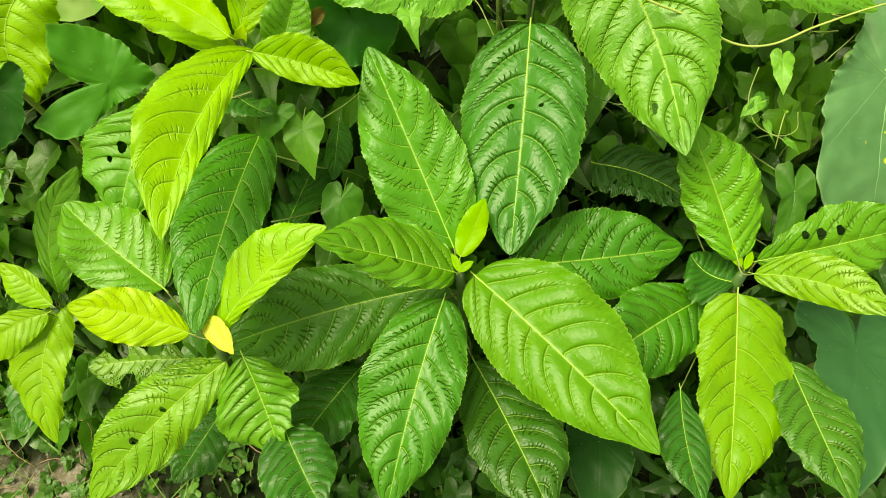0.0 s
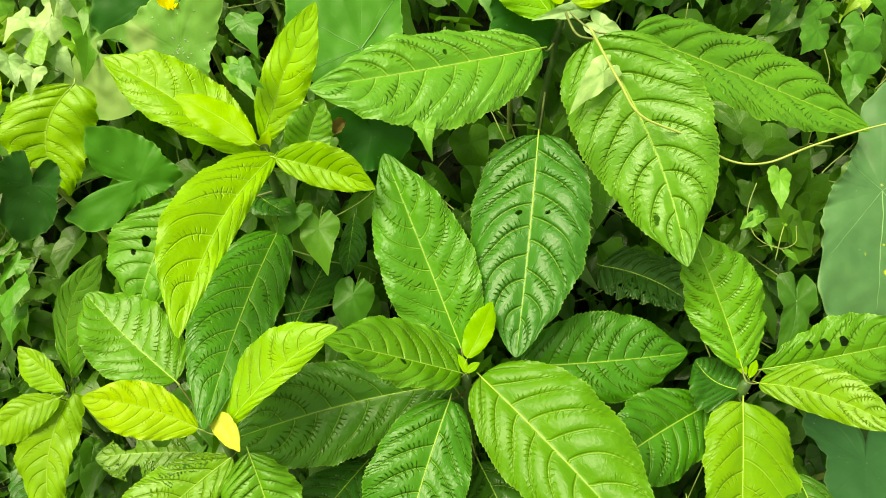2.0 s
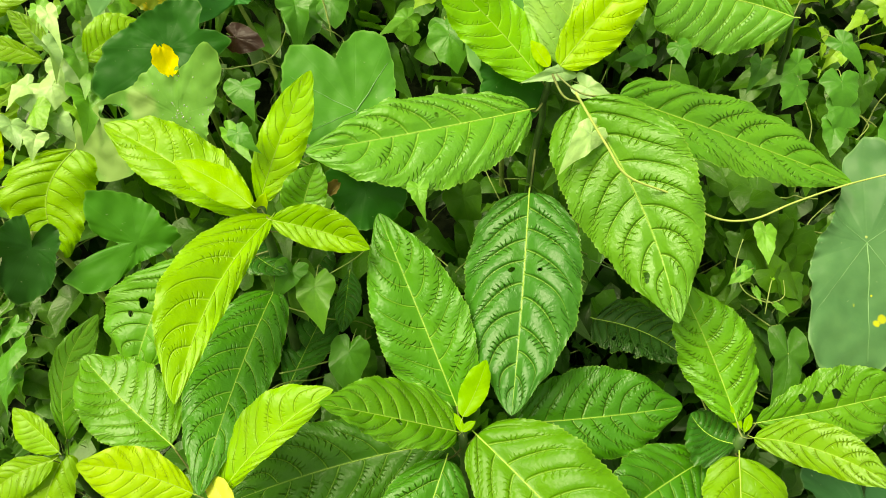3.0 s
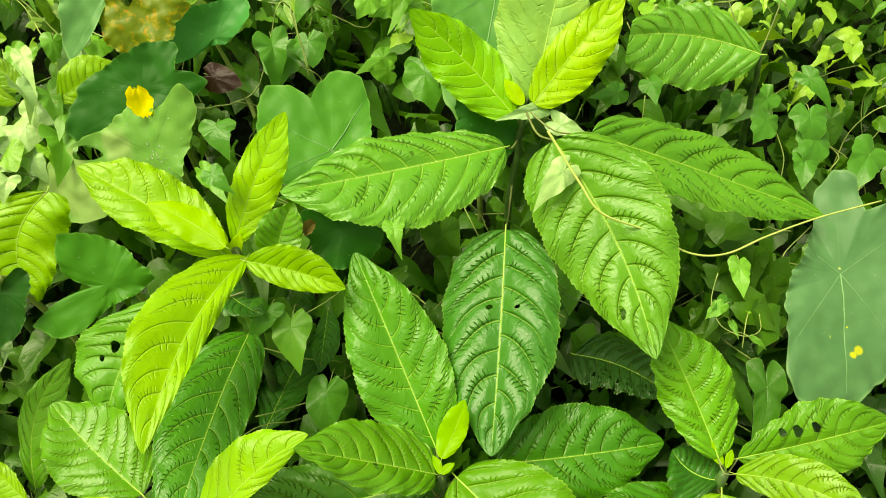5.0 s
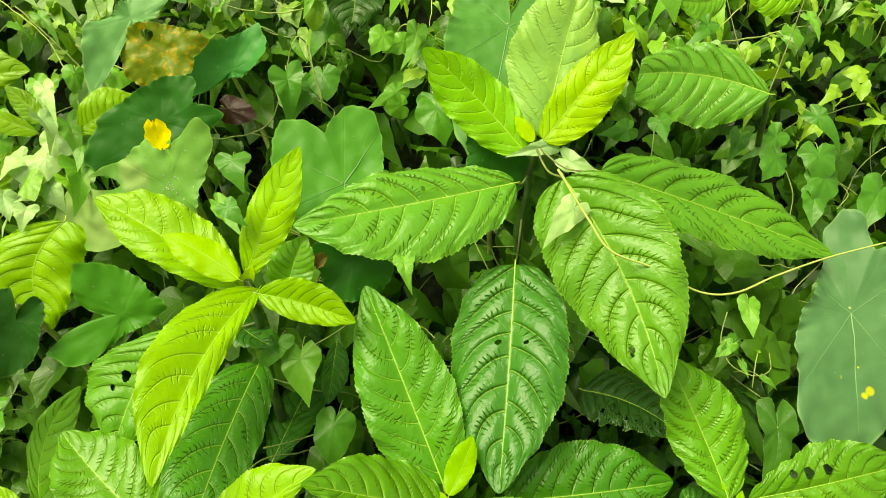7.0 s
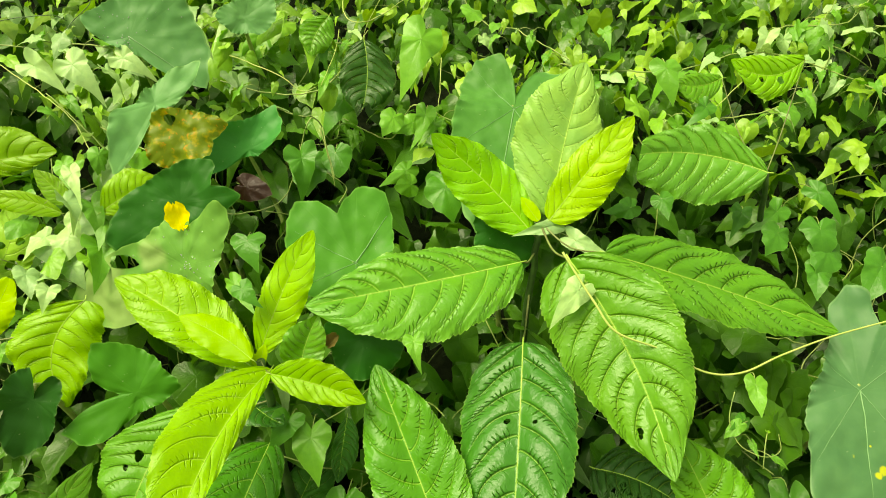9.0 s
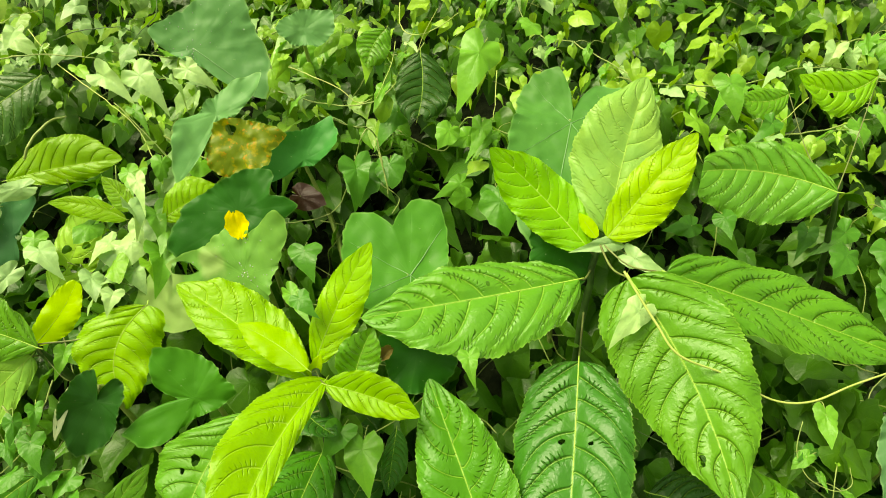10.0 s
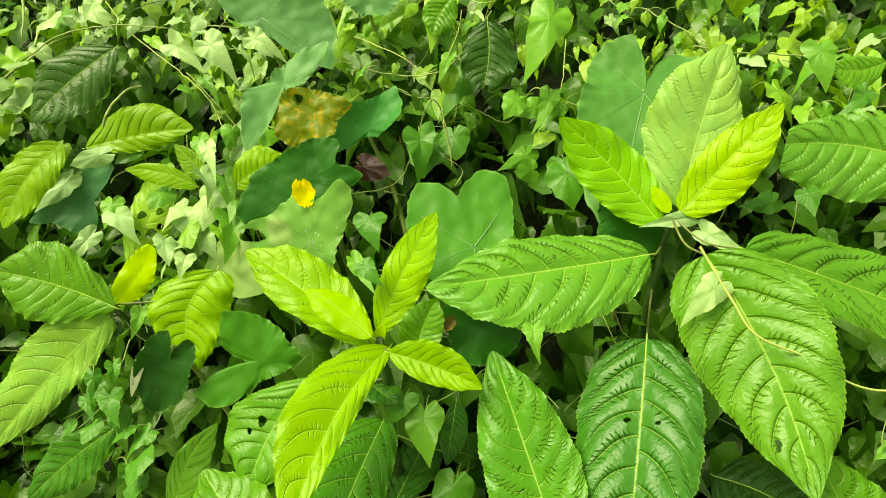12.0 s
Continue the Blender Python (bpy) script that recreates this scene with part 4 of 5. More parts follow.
taro("withered olive taro leaf with orange spots and a hole", (-0.473, 1.103, 0.993), -80.9, 10.1, -60.6, 0.084, (1, 0.89, 0.73, 0.64, 0.58, 0.56, 0.55, 0.56, 0.59, 0.64, 0.67, 0.74, 0.72, 0.73, 0.77, 0.79, 0.8, 0.84, 0.81, 0.81, 0.71, 0.63, 0.59, 0.58, 0.62, 0.69, 0.76, 0.7, 0.68, 0.79), 13, (0.13, 0.2, 0.012), rust=0.75,  crumple=2.2, nr=50, na=220, tears=((-0.011, 0.029, 0.008), (-0.016, 0.034, 0.006)))
taro("dark shaded taro leaf low among the stalks", (-0.443, 0.978, 0.919), 112.6, -30.7, 55.8, 0.133, (1.00, 0.92, 0.83, 0.75, 0.71, 0.64, 0.58, 0.54, 0.53, 0.50, 0.49, 0.49, 0.51, 0.55, 0.65, 0.77, 0.64, 0.47, 0.49, 0.63, 0.66, 0.61, 0.58, 0.53, 0.48, 0.46, 0.45, 0.45, 0.46, 0.49, 0.55, 0.63, 0.72, 0.79, 0.91, 1.01), 15, SHADED)
torn = taro("pale taro leaf, half eaten and torn, with a yellowed edge", (-0.411, 0.879, 0.855), 83.1, -24.2, 62.2, 0.250, (1.00, 0.87, 0.67, 0.41, 0.34, 0.30, 0.28, 0.27, 0.26, 0.25, 0.25, 0.25, 0.26, 0.26, 0.25, 0.24, 0.24, 0.25, 0.27, 0.33, 0.42, 0.50, 0.49, 0.34, 0.28, 0.32, 0.34, 0.35, 0.34, 0.33, 0.33, 0.34, 0.41, 0.52, 0.68, 0.92), 17, PALE, nr=90, na=320, wave=0.004, crumple=1.4, pale=((0.19, -0.014, 0.05), (0.157, 0.028, 0.05), (0.145, -0.039, 0.03), (0.055, -0.036, 0.03)), tears=((0.115, -0.043, 0.0097, 3.6, 163.4), (0.125, 0.022, 0.008)))
scrap(torn, "curled_tip", (-0.415, 0.905, 0.907), 30.0, 52.0, 10.0, 0.042, 0.036, (0.8, 0.74, 0.02), 0.35, "bright yellow curled leaf edge")
dew(torn, 55, 41)
taro("tall two-lobed taro leaf behind the shrub", (0.119, 1.135, 1.028), 168.5, -28.9, 10.3, 0.27, arrow(0.27, 0.192, 0.13), 19, (0.07, 0.24, 0.045), wave=0.009, crumple=1.3, drape=0.175, ribs=(0.0, 0.7, 2.3, -0.7, -2.3))
drops = taro("broad blue-green taro leaf with water drops", (-0.615, 1.287, 1.126), -101.4, -32.8, -53.9, 0.175, (1, 0.91, 0.87, 0.79, 0.74, 0.73, 0.76, 0.82, 0.79, 0.72, 0.58, 0.5, 0.45, 0.44, 0.45, 0.48, 0.55, 0.46, 0.34, 0.26, 0.22, 0.19, 0.18, 0.17, 0.17, 0.17, 0.19, 0.21, 0.27, 0.55), 21, (0.085, 0.25, 0.08), ribs=(0.0,))
dew(drops, 40, 42)
taro("blue-green taro leaf behind the vines", (-0.427, 1.421, 1.138), -62.6, 27.6, -56.0, 0.074, (1, 0.78, 0.67, 0.61, 0.58, 0.55, 0.53, 0.53, 0.55, 0.6, 0.69, 0.78, 0.8, 0.75, 0.65, 0.59, 0.57, 0.54, 0.49, 0.47, 0.48, 0.5, 0.55, 0.65, 0.69, 0.72, 0.78, 0.89, 0.89, 0.92), 22, (0.1, 0.27, 0.09))
taro("small shaded taro leaf", (-0.114, 0.744, 0.817), -133.6, -43.6, -36.4, 0.059, arrow(0.059, 0.106, 0.06), 23, SHADED, drape=0.175)
taro("shaded taro leaf under the tall shrub", (0.088, 0.912, 0.908), -140.3, -55.8, -24.2, 0.08, arrow(0.08, 0.107, 0.05), 25, SHADED, drape=0.175)
taro("grey-green taro leaf close to the ground", (0.559, 0.451, 0.5), 162.8, 0.0, 0.0, 0.195, arrow(0.195, 0.097, 0.1), 27, (0.03, 0.125, 0.04), drape=0.175)
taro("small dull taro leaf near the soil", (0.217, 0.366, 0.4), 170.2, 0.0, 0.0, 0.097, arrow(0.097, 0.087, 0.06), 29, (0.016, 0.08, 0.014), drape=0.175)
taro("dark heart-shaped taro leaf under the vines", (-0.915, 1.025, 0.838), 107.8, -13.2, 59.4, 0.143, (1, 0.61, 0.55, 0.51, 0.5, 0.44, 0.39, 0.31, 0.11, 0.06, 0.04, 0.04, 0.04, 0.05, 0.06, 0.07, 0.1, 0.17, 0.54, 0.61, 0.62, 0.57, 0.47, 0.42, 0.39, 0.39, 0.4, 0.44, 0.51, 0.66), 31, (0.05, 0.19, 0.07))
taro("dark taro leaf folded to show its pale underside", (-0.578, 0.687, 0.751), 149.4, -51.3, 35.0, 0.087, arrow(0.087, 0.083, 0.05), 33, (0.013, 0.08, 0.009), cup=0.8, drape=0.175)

# ---- vines over the bank ----
rng = random.Random(5)
hearts, coarse = [], []
for k in range(12):
    hv, hf, hu = heart_mesh(1.0, 40 + k, 11, 3)
    hearts.append((np.array(hv), hf, hu))
    hv, hf, hu = heart_mesh(1.0, 40 + k, 7, 2)
    coarse.append((np.array(hv), hf, hu))
fine = []
for k in (60, 61, 63, 65, 67, 68, 73, 75, 79, 81):
    hv, hf, hu = heart_mesh(1.0, k, 20, 5)
    fine.append(mesh_of("leaf", hv, hf, VINE, hu))
# WAN is a pale leaf green, lightened further to carry strong light
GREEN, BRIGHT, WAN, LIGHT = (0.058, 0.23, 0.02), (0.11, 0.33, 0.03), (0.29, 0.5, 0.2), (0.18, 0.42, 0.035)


def vine(label):
    return tagged(new("climbing_vine"), label, "vine", "climbing vines")


def heart(plant, at, head, rise, roll, length, width, tone=GREEN):
    """One heart-shaped leaf on a thread-like stalk."""
    ob = link("leaf", fine[rng.randrange(len(fine))], plant)
    ob.matrix_world = facing(Vector(at), head, rise, roll) @ Matrix.Diagonal((length / 1.28, width / 1.1, (length + width) / 2.4, 1))
    ob.color = (*tone, 1)
    back = facing(Vector(at), head, rise, roll)
    line = glide([back @ Vector((length * 0.25, 0, 0)), back @ Vector((-0.012, 0.002, -0.012)), back @ Vector((-0.02, 0.0, -0.04))], 4)
    link("leaf_stalk", tube_mesh("leaf_stalk", line, [0.0007] * len(line), STALK, 5), plant)
    return ob


def runner(plant, points, r, name="stem", mat=STALK):
    line = glide(points, 8)
    n = len(line) - 1
    line = [p + Vector((noise.noise(p * 45), noise.noise(p * 45 + Vector((5, 0, 0))), noise.noise(p * 45 + Vector((0, 8, 0))))) * (0.0 if name == "shoot" else min(0.0025, 1.6 * r)) for p in line]
    return link(name, tube_mesh(name, line, [r * (1 - 0.35 * i / n) for i in range(n + 1)], mat, 6), plant)


# shaded hollows that stay open between the vines
HOLLOWS = ((-0.349, 1.187, 0.09), (-0.293, 1.093, 0.09), (-0.3, 1.02, 0.08), (0.33, 1.078, 0.1), (0.5, 0.992, 0.09), (0.341, 0.776, 0.09), (-0.345, 1.23, 0.09), (-0.168, 1.199, 0.1), (-0.079, 1.327, 0.08), (-0.879, 1.13, 0.09), (-0.798, 1.209, 0.06), (-1.035, 0.941, 0.08), (-0.957, 1.269, 0.1), (-0.849, 1.238, 0.09), (-1.014, 1.21, 0.09), (-0.545, 1.172, 0.05))


def hollow(x, y):
    return any(math.hypot(x - a, y - b) < c for a, b, c in HOLLOWS)


vine_a = vine("climbing vine with smooth heart leaves among the shrub stems")
for spot in (
    ((-0.19, 0.69, 0.707), -176.9, -36.9, -1.8, 0.08, 0.067, BRIGHT), ((-0.22, 0.698, 0.718), 166.8, -25.0, 14.9, 0.051, 0.059, GREEN), ((-0.142, 0.655, 0.609), 169.9, -35.5, 8.9, 0.077, 0.061, GREEN), ((-0.04, 0.709, 0.851), -175.3, -19.5, -3.3, 0.042, 0.04, BRIGHT), ((-0.279, 1.244, 0.902), 174.1, -37.9, 5.9, 0.086, 0.092, GREEN), ((-0.011, 1.073, 0.934), -159.9, -30.1, -18.3, 0.066, 0.071, GREEN), ((-0.063, 1.125, 0.925), 132.5, -16.9, 41.7, 0.067, 0.054, BRIGHT),
    ((-0.053, 1.174, 0.994), 128.7, -6.9, 48.9, 0.055, 0.044, BRIGHT), ((-0.018, 1.177, 0.998), 154.9, -24.5, 24.6, 0.056, 0.044, BRIGHT), ((-0.279, 0.749, 0.907), -142.6, -15.8, -25.1, 0.04, 0.035, GREEN), ((-0.23, 1.253, 0.916), -172.0, -34.1, -6.0, 0.071, 0.065, GREEN), ((-0.304, 0.879, 0.913), -164.6, -25.0, -9.8, 0.052, 0.065, GREEN), ((-0.328, 0.839, 0.86), -136.0, -19.9, -35.6, 0.069, 0.041, BRIGHT),
):
    heart(vine_a, *spot)
runner(vine_a, [(-0.253, 1.257, 0.953), (-0.24, 1.225, 0.909), (-0.226, 1.197, 0.87)], 0.0012)
runner(vine_a, [(-0.253, 1.222, 0.962), (-0.233, 1.196, 0.913), (-0.221, 1.169, 0.864)], 0.001)

vine_b = vine("climbing vine with pale leaves and a long bare yellowish shoot")
for spot in (((0.175, 0.884, 0.928), 115.2, 0.8, 52.9, 0.066, 0.034, WAN), ((0.183, 0.874, 0.914), -126.6, -11.6, -46.2, 0.068, 0.045, WAN), ((0.186, 0.724, 0.927), 134.9, -18.3, 37.2, 0.066, 0.043, WAN)):
    heart(vine_b, *spot)
tagged(runner(vine_b, [(0.151, 0.722, 0.973), (0.188, 0.683, 0.925), (0.215, 0.66, 0.895), (0.272, 0.654, 0.873), (0.326, 0.643, 0.847), (0.376, 0.65, 0.84), (0.434, 0.674, 0.849), (0.51, 0.703, 0.857), (0.608, 0.735, 0.862)], 0.0017, "shoot", SHOOT), "long pale yellow-green shoot")
runner(vine_b, [(0.369, 0.641, 0.816), (0.361, 0.62, 0.787), (0.372, 0.603, 0.764), (0.4, 0.594, 0.753), (0.421, 0.598, 0.759), (0.42, 0.61, 0.776)], 0.0007, "tendril")
for spot in (((0.403, 0.665, 0.82), 170.1, -23.7, 1.2, 0.048, 0.032, BRIGHT), ((0.39, 0.636, 0.779), 136.3, 7.4, 34.1, 0.036, 0.029, GREEN)):
    heart(vine_b, *spot)
for spot in (((0.377, 0.62, 0.785), 120.0, -20.0, 20.0, 0.03, 0.02, BRIGHT), ((0.394, 0.62, 0.754), -165.0, -20.0, -15.0, 0.022, 0.014, BRIGHT), ((0.428, 0.62, 0.725), -120.0, -20.0, -30.0, 0.026, 0.012, BRIGHT), ((0.413, 0.62, 0.767), -20.0, -20.0, 0.0, 0.014, 0.008, LIGHT)):
    heart(vine_b, *spot)
runner(vine_b, [(0.187, 0.68, 0.75), (0.234, 0.654, 0.742), (0.273, 0.62, 0.725)], 0.0009, "dry_shoot", STEM)
heart(vine_b, (0.45, 0.6, 0.689), 172.0, -30.0, 8.0, 0.11, 0.083, (0.035, 0.14, 0.01))

vine_c = vine("climbing vine with shaded heart leaves hanging down the bank")
for spot in (
    ((0.518, 1.04, 0.881), 153.9, -23.8, 18.3, 0.055, 0.048, GREEN), ((0.586, 1.041, 0.883), 133.1, -19.9, 36.9, 0.073, 0.067, GREEN), ((0.63, 0.998, 0.877), 173.0, -34.9, 1.7, 0.073, 0.069, GREEN), ((0.634, 1.06, 0.911), -138.0, -21.1, -39.8, 0.069, 0.057, GREEN), ((0.738, 0.959, 0.825), 136.5, -25.8, 32.8, 0.085, 0.074, GREEN), ((0.626, 0.954, 0.816), 156.7, -27.0, 14.5, 0.06, 0.051, GREEN), ((0.367, 1.121, 1.115), -173.1, -39.8, -6.9, 0.066, 0.061, BRIGHT),
    ((0.263, 1.141, 1.163), -166.2, -18.4, -27.5, 0.036, 0.037, BRIGHT), ((0.443, 1.091, 1.052), 145.4, -22.6, 33.3, 0.053, 0.056, GREEN), ((0.646, 0.975, 0.844), 150.4, -32.2, 25.5, 0.066, 0.065, GREEN), ((0.562, 0.985, 0.87), 144.4, -24.5, 31.4, 0.058, 0.055, GREEN), ((0.345, 0.972, 0.937), -166.7, -19.9, -21.4, 0.044, 0.052, GREEN), ((0.31, 0.962, 0.922), 120.7, -0.9, 51.0, 0.058, 0.052, GREEN),
):
    heart(vine_c, *spot)

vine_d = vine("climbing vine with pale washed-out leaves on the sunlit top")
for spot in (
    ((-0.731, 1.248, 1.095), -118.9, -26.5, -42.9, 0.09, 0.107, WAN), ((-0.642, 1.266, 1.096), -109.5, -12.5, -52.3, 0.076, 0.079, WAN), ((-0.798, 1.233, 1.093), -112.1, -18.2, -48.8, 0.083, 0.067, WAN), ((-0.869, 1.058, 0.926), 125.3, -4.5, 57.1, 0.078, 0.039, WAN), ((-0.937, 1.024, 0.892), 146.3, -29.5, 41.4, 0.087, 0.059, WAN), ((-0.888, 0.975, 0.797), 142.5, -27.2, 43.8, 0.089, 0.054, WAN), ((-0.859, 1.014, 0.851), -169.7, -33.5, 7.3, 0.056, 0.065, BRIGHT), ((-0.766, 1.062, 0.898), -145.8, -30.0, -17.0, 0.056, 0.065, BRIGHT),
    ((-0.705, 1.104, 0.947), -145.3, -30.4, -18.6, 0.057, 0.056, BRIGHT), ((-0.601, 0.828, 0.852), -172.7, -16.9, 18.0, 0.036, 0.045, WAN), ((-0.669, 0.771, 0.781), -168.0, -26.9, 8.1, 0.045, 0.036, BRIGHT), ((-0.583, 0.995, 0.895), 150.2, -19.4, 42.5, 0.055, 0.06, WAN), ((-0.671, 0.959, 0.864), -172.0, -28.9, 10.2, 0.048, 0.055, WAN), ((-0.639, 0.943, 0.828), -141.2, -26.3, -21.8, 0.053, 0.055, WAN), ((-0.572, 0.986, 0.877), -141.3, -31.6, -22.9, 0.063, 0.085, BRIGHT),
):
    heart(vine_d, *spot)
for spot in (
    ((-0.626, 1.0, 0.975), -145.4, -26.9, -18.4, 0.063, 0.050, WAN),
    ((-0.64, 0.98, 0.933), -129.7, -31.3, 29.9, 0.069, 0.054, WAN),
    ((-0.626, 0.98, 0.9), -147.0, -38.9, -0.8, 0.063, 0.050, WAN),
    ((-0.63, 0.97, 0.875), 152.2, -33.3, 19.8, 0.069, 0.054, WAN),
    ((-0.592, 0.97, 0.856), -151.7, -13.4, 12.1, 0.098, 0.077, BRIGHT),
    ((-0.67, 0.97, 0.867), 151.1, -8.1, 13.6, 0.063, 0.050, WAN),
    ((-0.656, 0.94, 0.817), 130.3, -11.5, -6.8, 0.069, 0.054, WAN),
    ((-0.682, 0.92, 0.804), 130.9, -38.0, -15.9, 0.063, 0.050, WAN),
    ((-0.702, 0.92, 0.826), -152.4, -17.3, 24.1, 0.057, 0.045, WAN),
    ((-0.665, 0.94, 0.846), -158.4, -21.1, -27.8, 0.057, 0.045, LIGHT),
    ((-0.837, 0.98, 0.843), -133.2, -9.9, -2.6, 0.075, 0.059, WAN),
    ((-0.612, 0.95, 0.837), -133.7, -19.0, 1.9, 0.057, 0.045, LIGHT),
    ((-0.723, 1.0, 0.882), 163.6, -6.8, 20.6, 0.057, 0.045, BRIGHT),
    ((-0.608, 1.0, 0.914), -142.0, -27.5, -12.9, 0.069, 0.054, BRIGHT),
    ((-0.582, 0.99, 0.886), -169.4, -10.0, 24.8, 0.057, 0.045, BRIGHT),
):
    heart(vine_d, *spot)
runner(vine_d, [(-1.06, 1.154, 1.085), (-0.996, 1.188, 1.12), (-0.898, 1.214, 1.13), (-0.788, 1.23, 1.121)], 0.0016)
runner(vine_d, [(-0.75, 1.19, 1.043), (-0.692, 1.171, 0.992), (-0.646, 1.152, 0.947)], 0.0012)

withered = tagged(new("withered_leaf"), "dead red-brown leaf hanging in the shade among taro stalks", "leaf")
# red-brown taken almost to black, so the colour supplies the deep shade
heart(withered, (-0.417, 1.179, 0.864), -112.9, -8.2, -55.6, 0.076, 0.056, (0.032, 0.012, 0.006))

vine_e = vine("climbing vine with fresh leaves trailing over the bank")
for spot in (
    ((-0.49, 1.429, 1.002), -145.1, -38.0, -21.1, 0.079, 0.07, BRIGHT), ((-0.034, 1.193, 1.16), 153.2, -38.9, 32.7, 0.118, 0.09, BRIGHT), ((-0.209, 1.349, 1), 145.4, -32.2, 39.7, 0.103, 0.072, GREEN), ((-0.037, 1.164, 1.023), 170.4, -36.1, 18.2, 0.069, 0.061, BRIGHT), ((-0.091, 1.15, 1.017), 155.2, -22.7, 34.8, 0.054, 0.05, BRIGHT), ((-0.296, 1.222, 0.923), -157.5, -43.4, -10.0, 0.092, 0.084, GREEN), ((-0.006, 1.061, 0.928), -163.1, -41.1, -6.3, 0.078, 0.081, GREEN),
    ((-0.053, 1.048, 0.921), 131.3, 15.0, 65.2, 0.044, 0.043, BRIGHT), ((-0.396, 1.511, 1.107), 144.7, -35.8, 39.8, 0.134, 0.089, BRIGHT), ((0.049, 1.207, 1.185), 162.3, -13.7, 29.8, 0.035, 0.049, BRIGHT), ((-0.263, 1.401, 1.11), 179.4, -39.3, 5.4, 0.065, 0.065, GREEN), ((-0.042, 1.228, 1.143), 164.1, -44.2, 17.7, 0.094, 0.072, BRIGHT),
    ((-0.529, 1.463, 1.072), -155.1, -46.0, -11.7, 0.114, 0.078, LIGHT), ((-0.469, 1.469, 1.061), -126.3, -26.7, -39.0, 0.072, 0.061, LIGHT), ((-0.361, 1.523, 1.115), 145.2, -25.4, 42.7, 0.076, 0.061, LIGHT), ((-0.443, 1.44, 1.006), 150.0, -30.3, 37.9, 0.08, 0.061, WAN), ((-0.275, 1.418, 1.134), 168.4, -41.3, 20.6, 0.094, 0.077, LIGHT), ((-0.405, 1.476, 1.053), -110.8, -13.1, -52.2, 0.073, 0.053, BRIGHT), ((-0.572, 1.484, 1.121), 154.2, -28.4, 36.9, 0.067, 0.063, LIGHT), ((-0.471, 1.498, 1.111), 138.4, -13.8, 51.4, 0.063, 0.057, WAN),
):
    heart(vine_e, *spot)
runner(vine_e, [(-0.575, 1.45, 1.022), (-0.457, 1.403, 0.997), (-0.347, 1.367, 0.989), (-0.257, 1.353, 1.011), (-0.199, 1.37, 1.075), (-0.165, 1.383, 1.117)], 0.0017)

seedling = vine("low climbing vine with soft light leaves beneath the shrubs")
for spot in (
    ((-0.669, 0.64, 0.765), -154.4, -34.1, 25.0, 0.040, 0.034, GREEN),
    ((-0.654, 0.64, 0.728), -155.1, -10.7, -1.8, 0.050, 0.043, GREEN),
    ((-0.703, 0.64, 0.711), -131.1, -16.5, 2.5, 0.040, 0.034, GREEN),
    ((-0.619, 0.62, 0.684), 143.0, -12.2, -16.1, 0.055, 0.047, GREEN),
    ((-0.588, 0.6, 0.663), 163.0, -17.9, -26.2, 0.060, 0.051, GREEN),
    ((-0.636, 0.6, 0.619), -137.5, -37.1, 21.9, 0.050, 0.043, GREEN),
    ((-0.698, 0.64, 0.659), 161.4, -10.4, -6.3, 0.040, 0.034, GREEN),
    ((-0.77, 0.66, 0.629), 175.9, -34.0, -8.1, 0.045, 0.038, GREEN),
    ((-0.65, 0.66, 0.766), -148.7, -30.3, 10.3, 0.035, 0.030, GREEN),
    ((-0.591, 0.62, 0.676), 144.4, -13.0, 4.4, 0.050, 0.043, GREEN),
    ((-0.673, 0.65, 0.734), 153.9, -10.9, 10.9, 0.035, 0.030, GREEN),
    ((-0.599, 0.58, 0.624), 177.5, -17.9, -20.2, 0.060, 0.051, GREEN),
    ((-0.639, 0.63, 0.706), -161.4, -31.7, 19.9, 0.040, 0.034, GREEN),
):
    heart(seedling, *spot)
runner(seedling, [(-0.699, 0.66, 0.761), (-0.658, 0.64, 0.717), (-0.622, 0.62, 0.66), (-0.608, 0.59, 0.598)], 0.0014)
runner(seedling, [(-0.626, 0.68, 0.795), (-0.647, 0.65, 0.742), (-0.722, 0.65, 0.651), (-0.838, 0.66, 0.56)], 0.0011)

vine_f = vine("climbing vine with large pale leaves and thick green stems")
for spot in (
    ((-1.187, 1.275, 0.979), 128.5, -38.4, 24.8, 0.15, 0.105, WAN),
    ((-1.326, 1.444, 1.092), 115.8, -20.0, -6.3, 0.12, 0.09, LIGHT),
    ((-1.295, 1.342, 1.044), -111.3, -29.3, -5.9, 0.12, 0.09, LIGHT),
    ((-1.16, 1.486, 1.122), -112.9, -24.6, -31.9, 0.1, 0.06, WAN),
    ((-1.041, 1.445, 1.102), 145.8, -17.0, -15.5, 0.08, 0.05, WAN),
    ((-1.212, 1.468, 1.113), -174.9, -32.3, -29.6, 0.09, 0.07, BRIGHT),
    ((-1.12, 1.07, 0.878), -171.7, -15.7, -14.6, 0.09, 0.07, BRIGHT),
):
    heart(vine_f, *spot)
runner(vine_f, [(-1.275, 1.291, 0.999), (-1.214, 1.317, 1.037), (-1.184, 1.375, 1.061), (-1.148, 1.443, 1.071)], 0.0032)
runner(vine_f, [(-1.347, 1.51, 1.133), (-1.29, 1.432, 1.108), (-1.276, 1.386, 1.066)], 0.003)
runner(vine_f, [(-0.885, 1.08, 0.969), (-0.871, 1.1, 1.002), (-0.852, 1.13, 1.023), (-0.843, 1.17, 1.023)], 0.0028)
runner(vine_f, [(-0.227, 1.12, 1.004), (-0.216, 1.11, 0.955), (-0.207, 1.1, 0.903)], 0.0011)

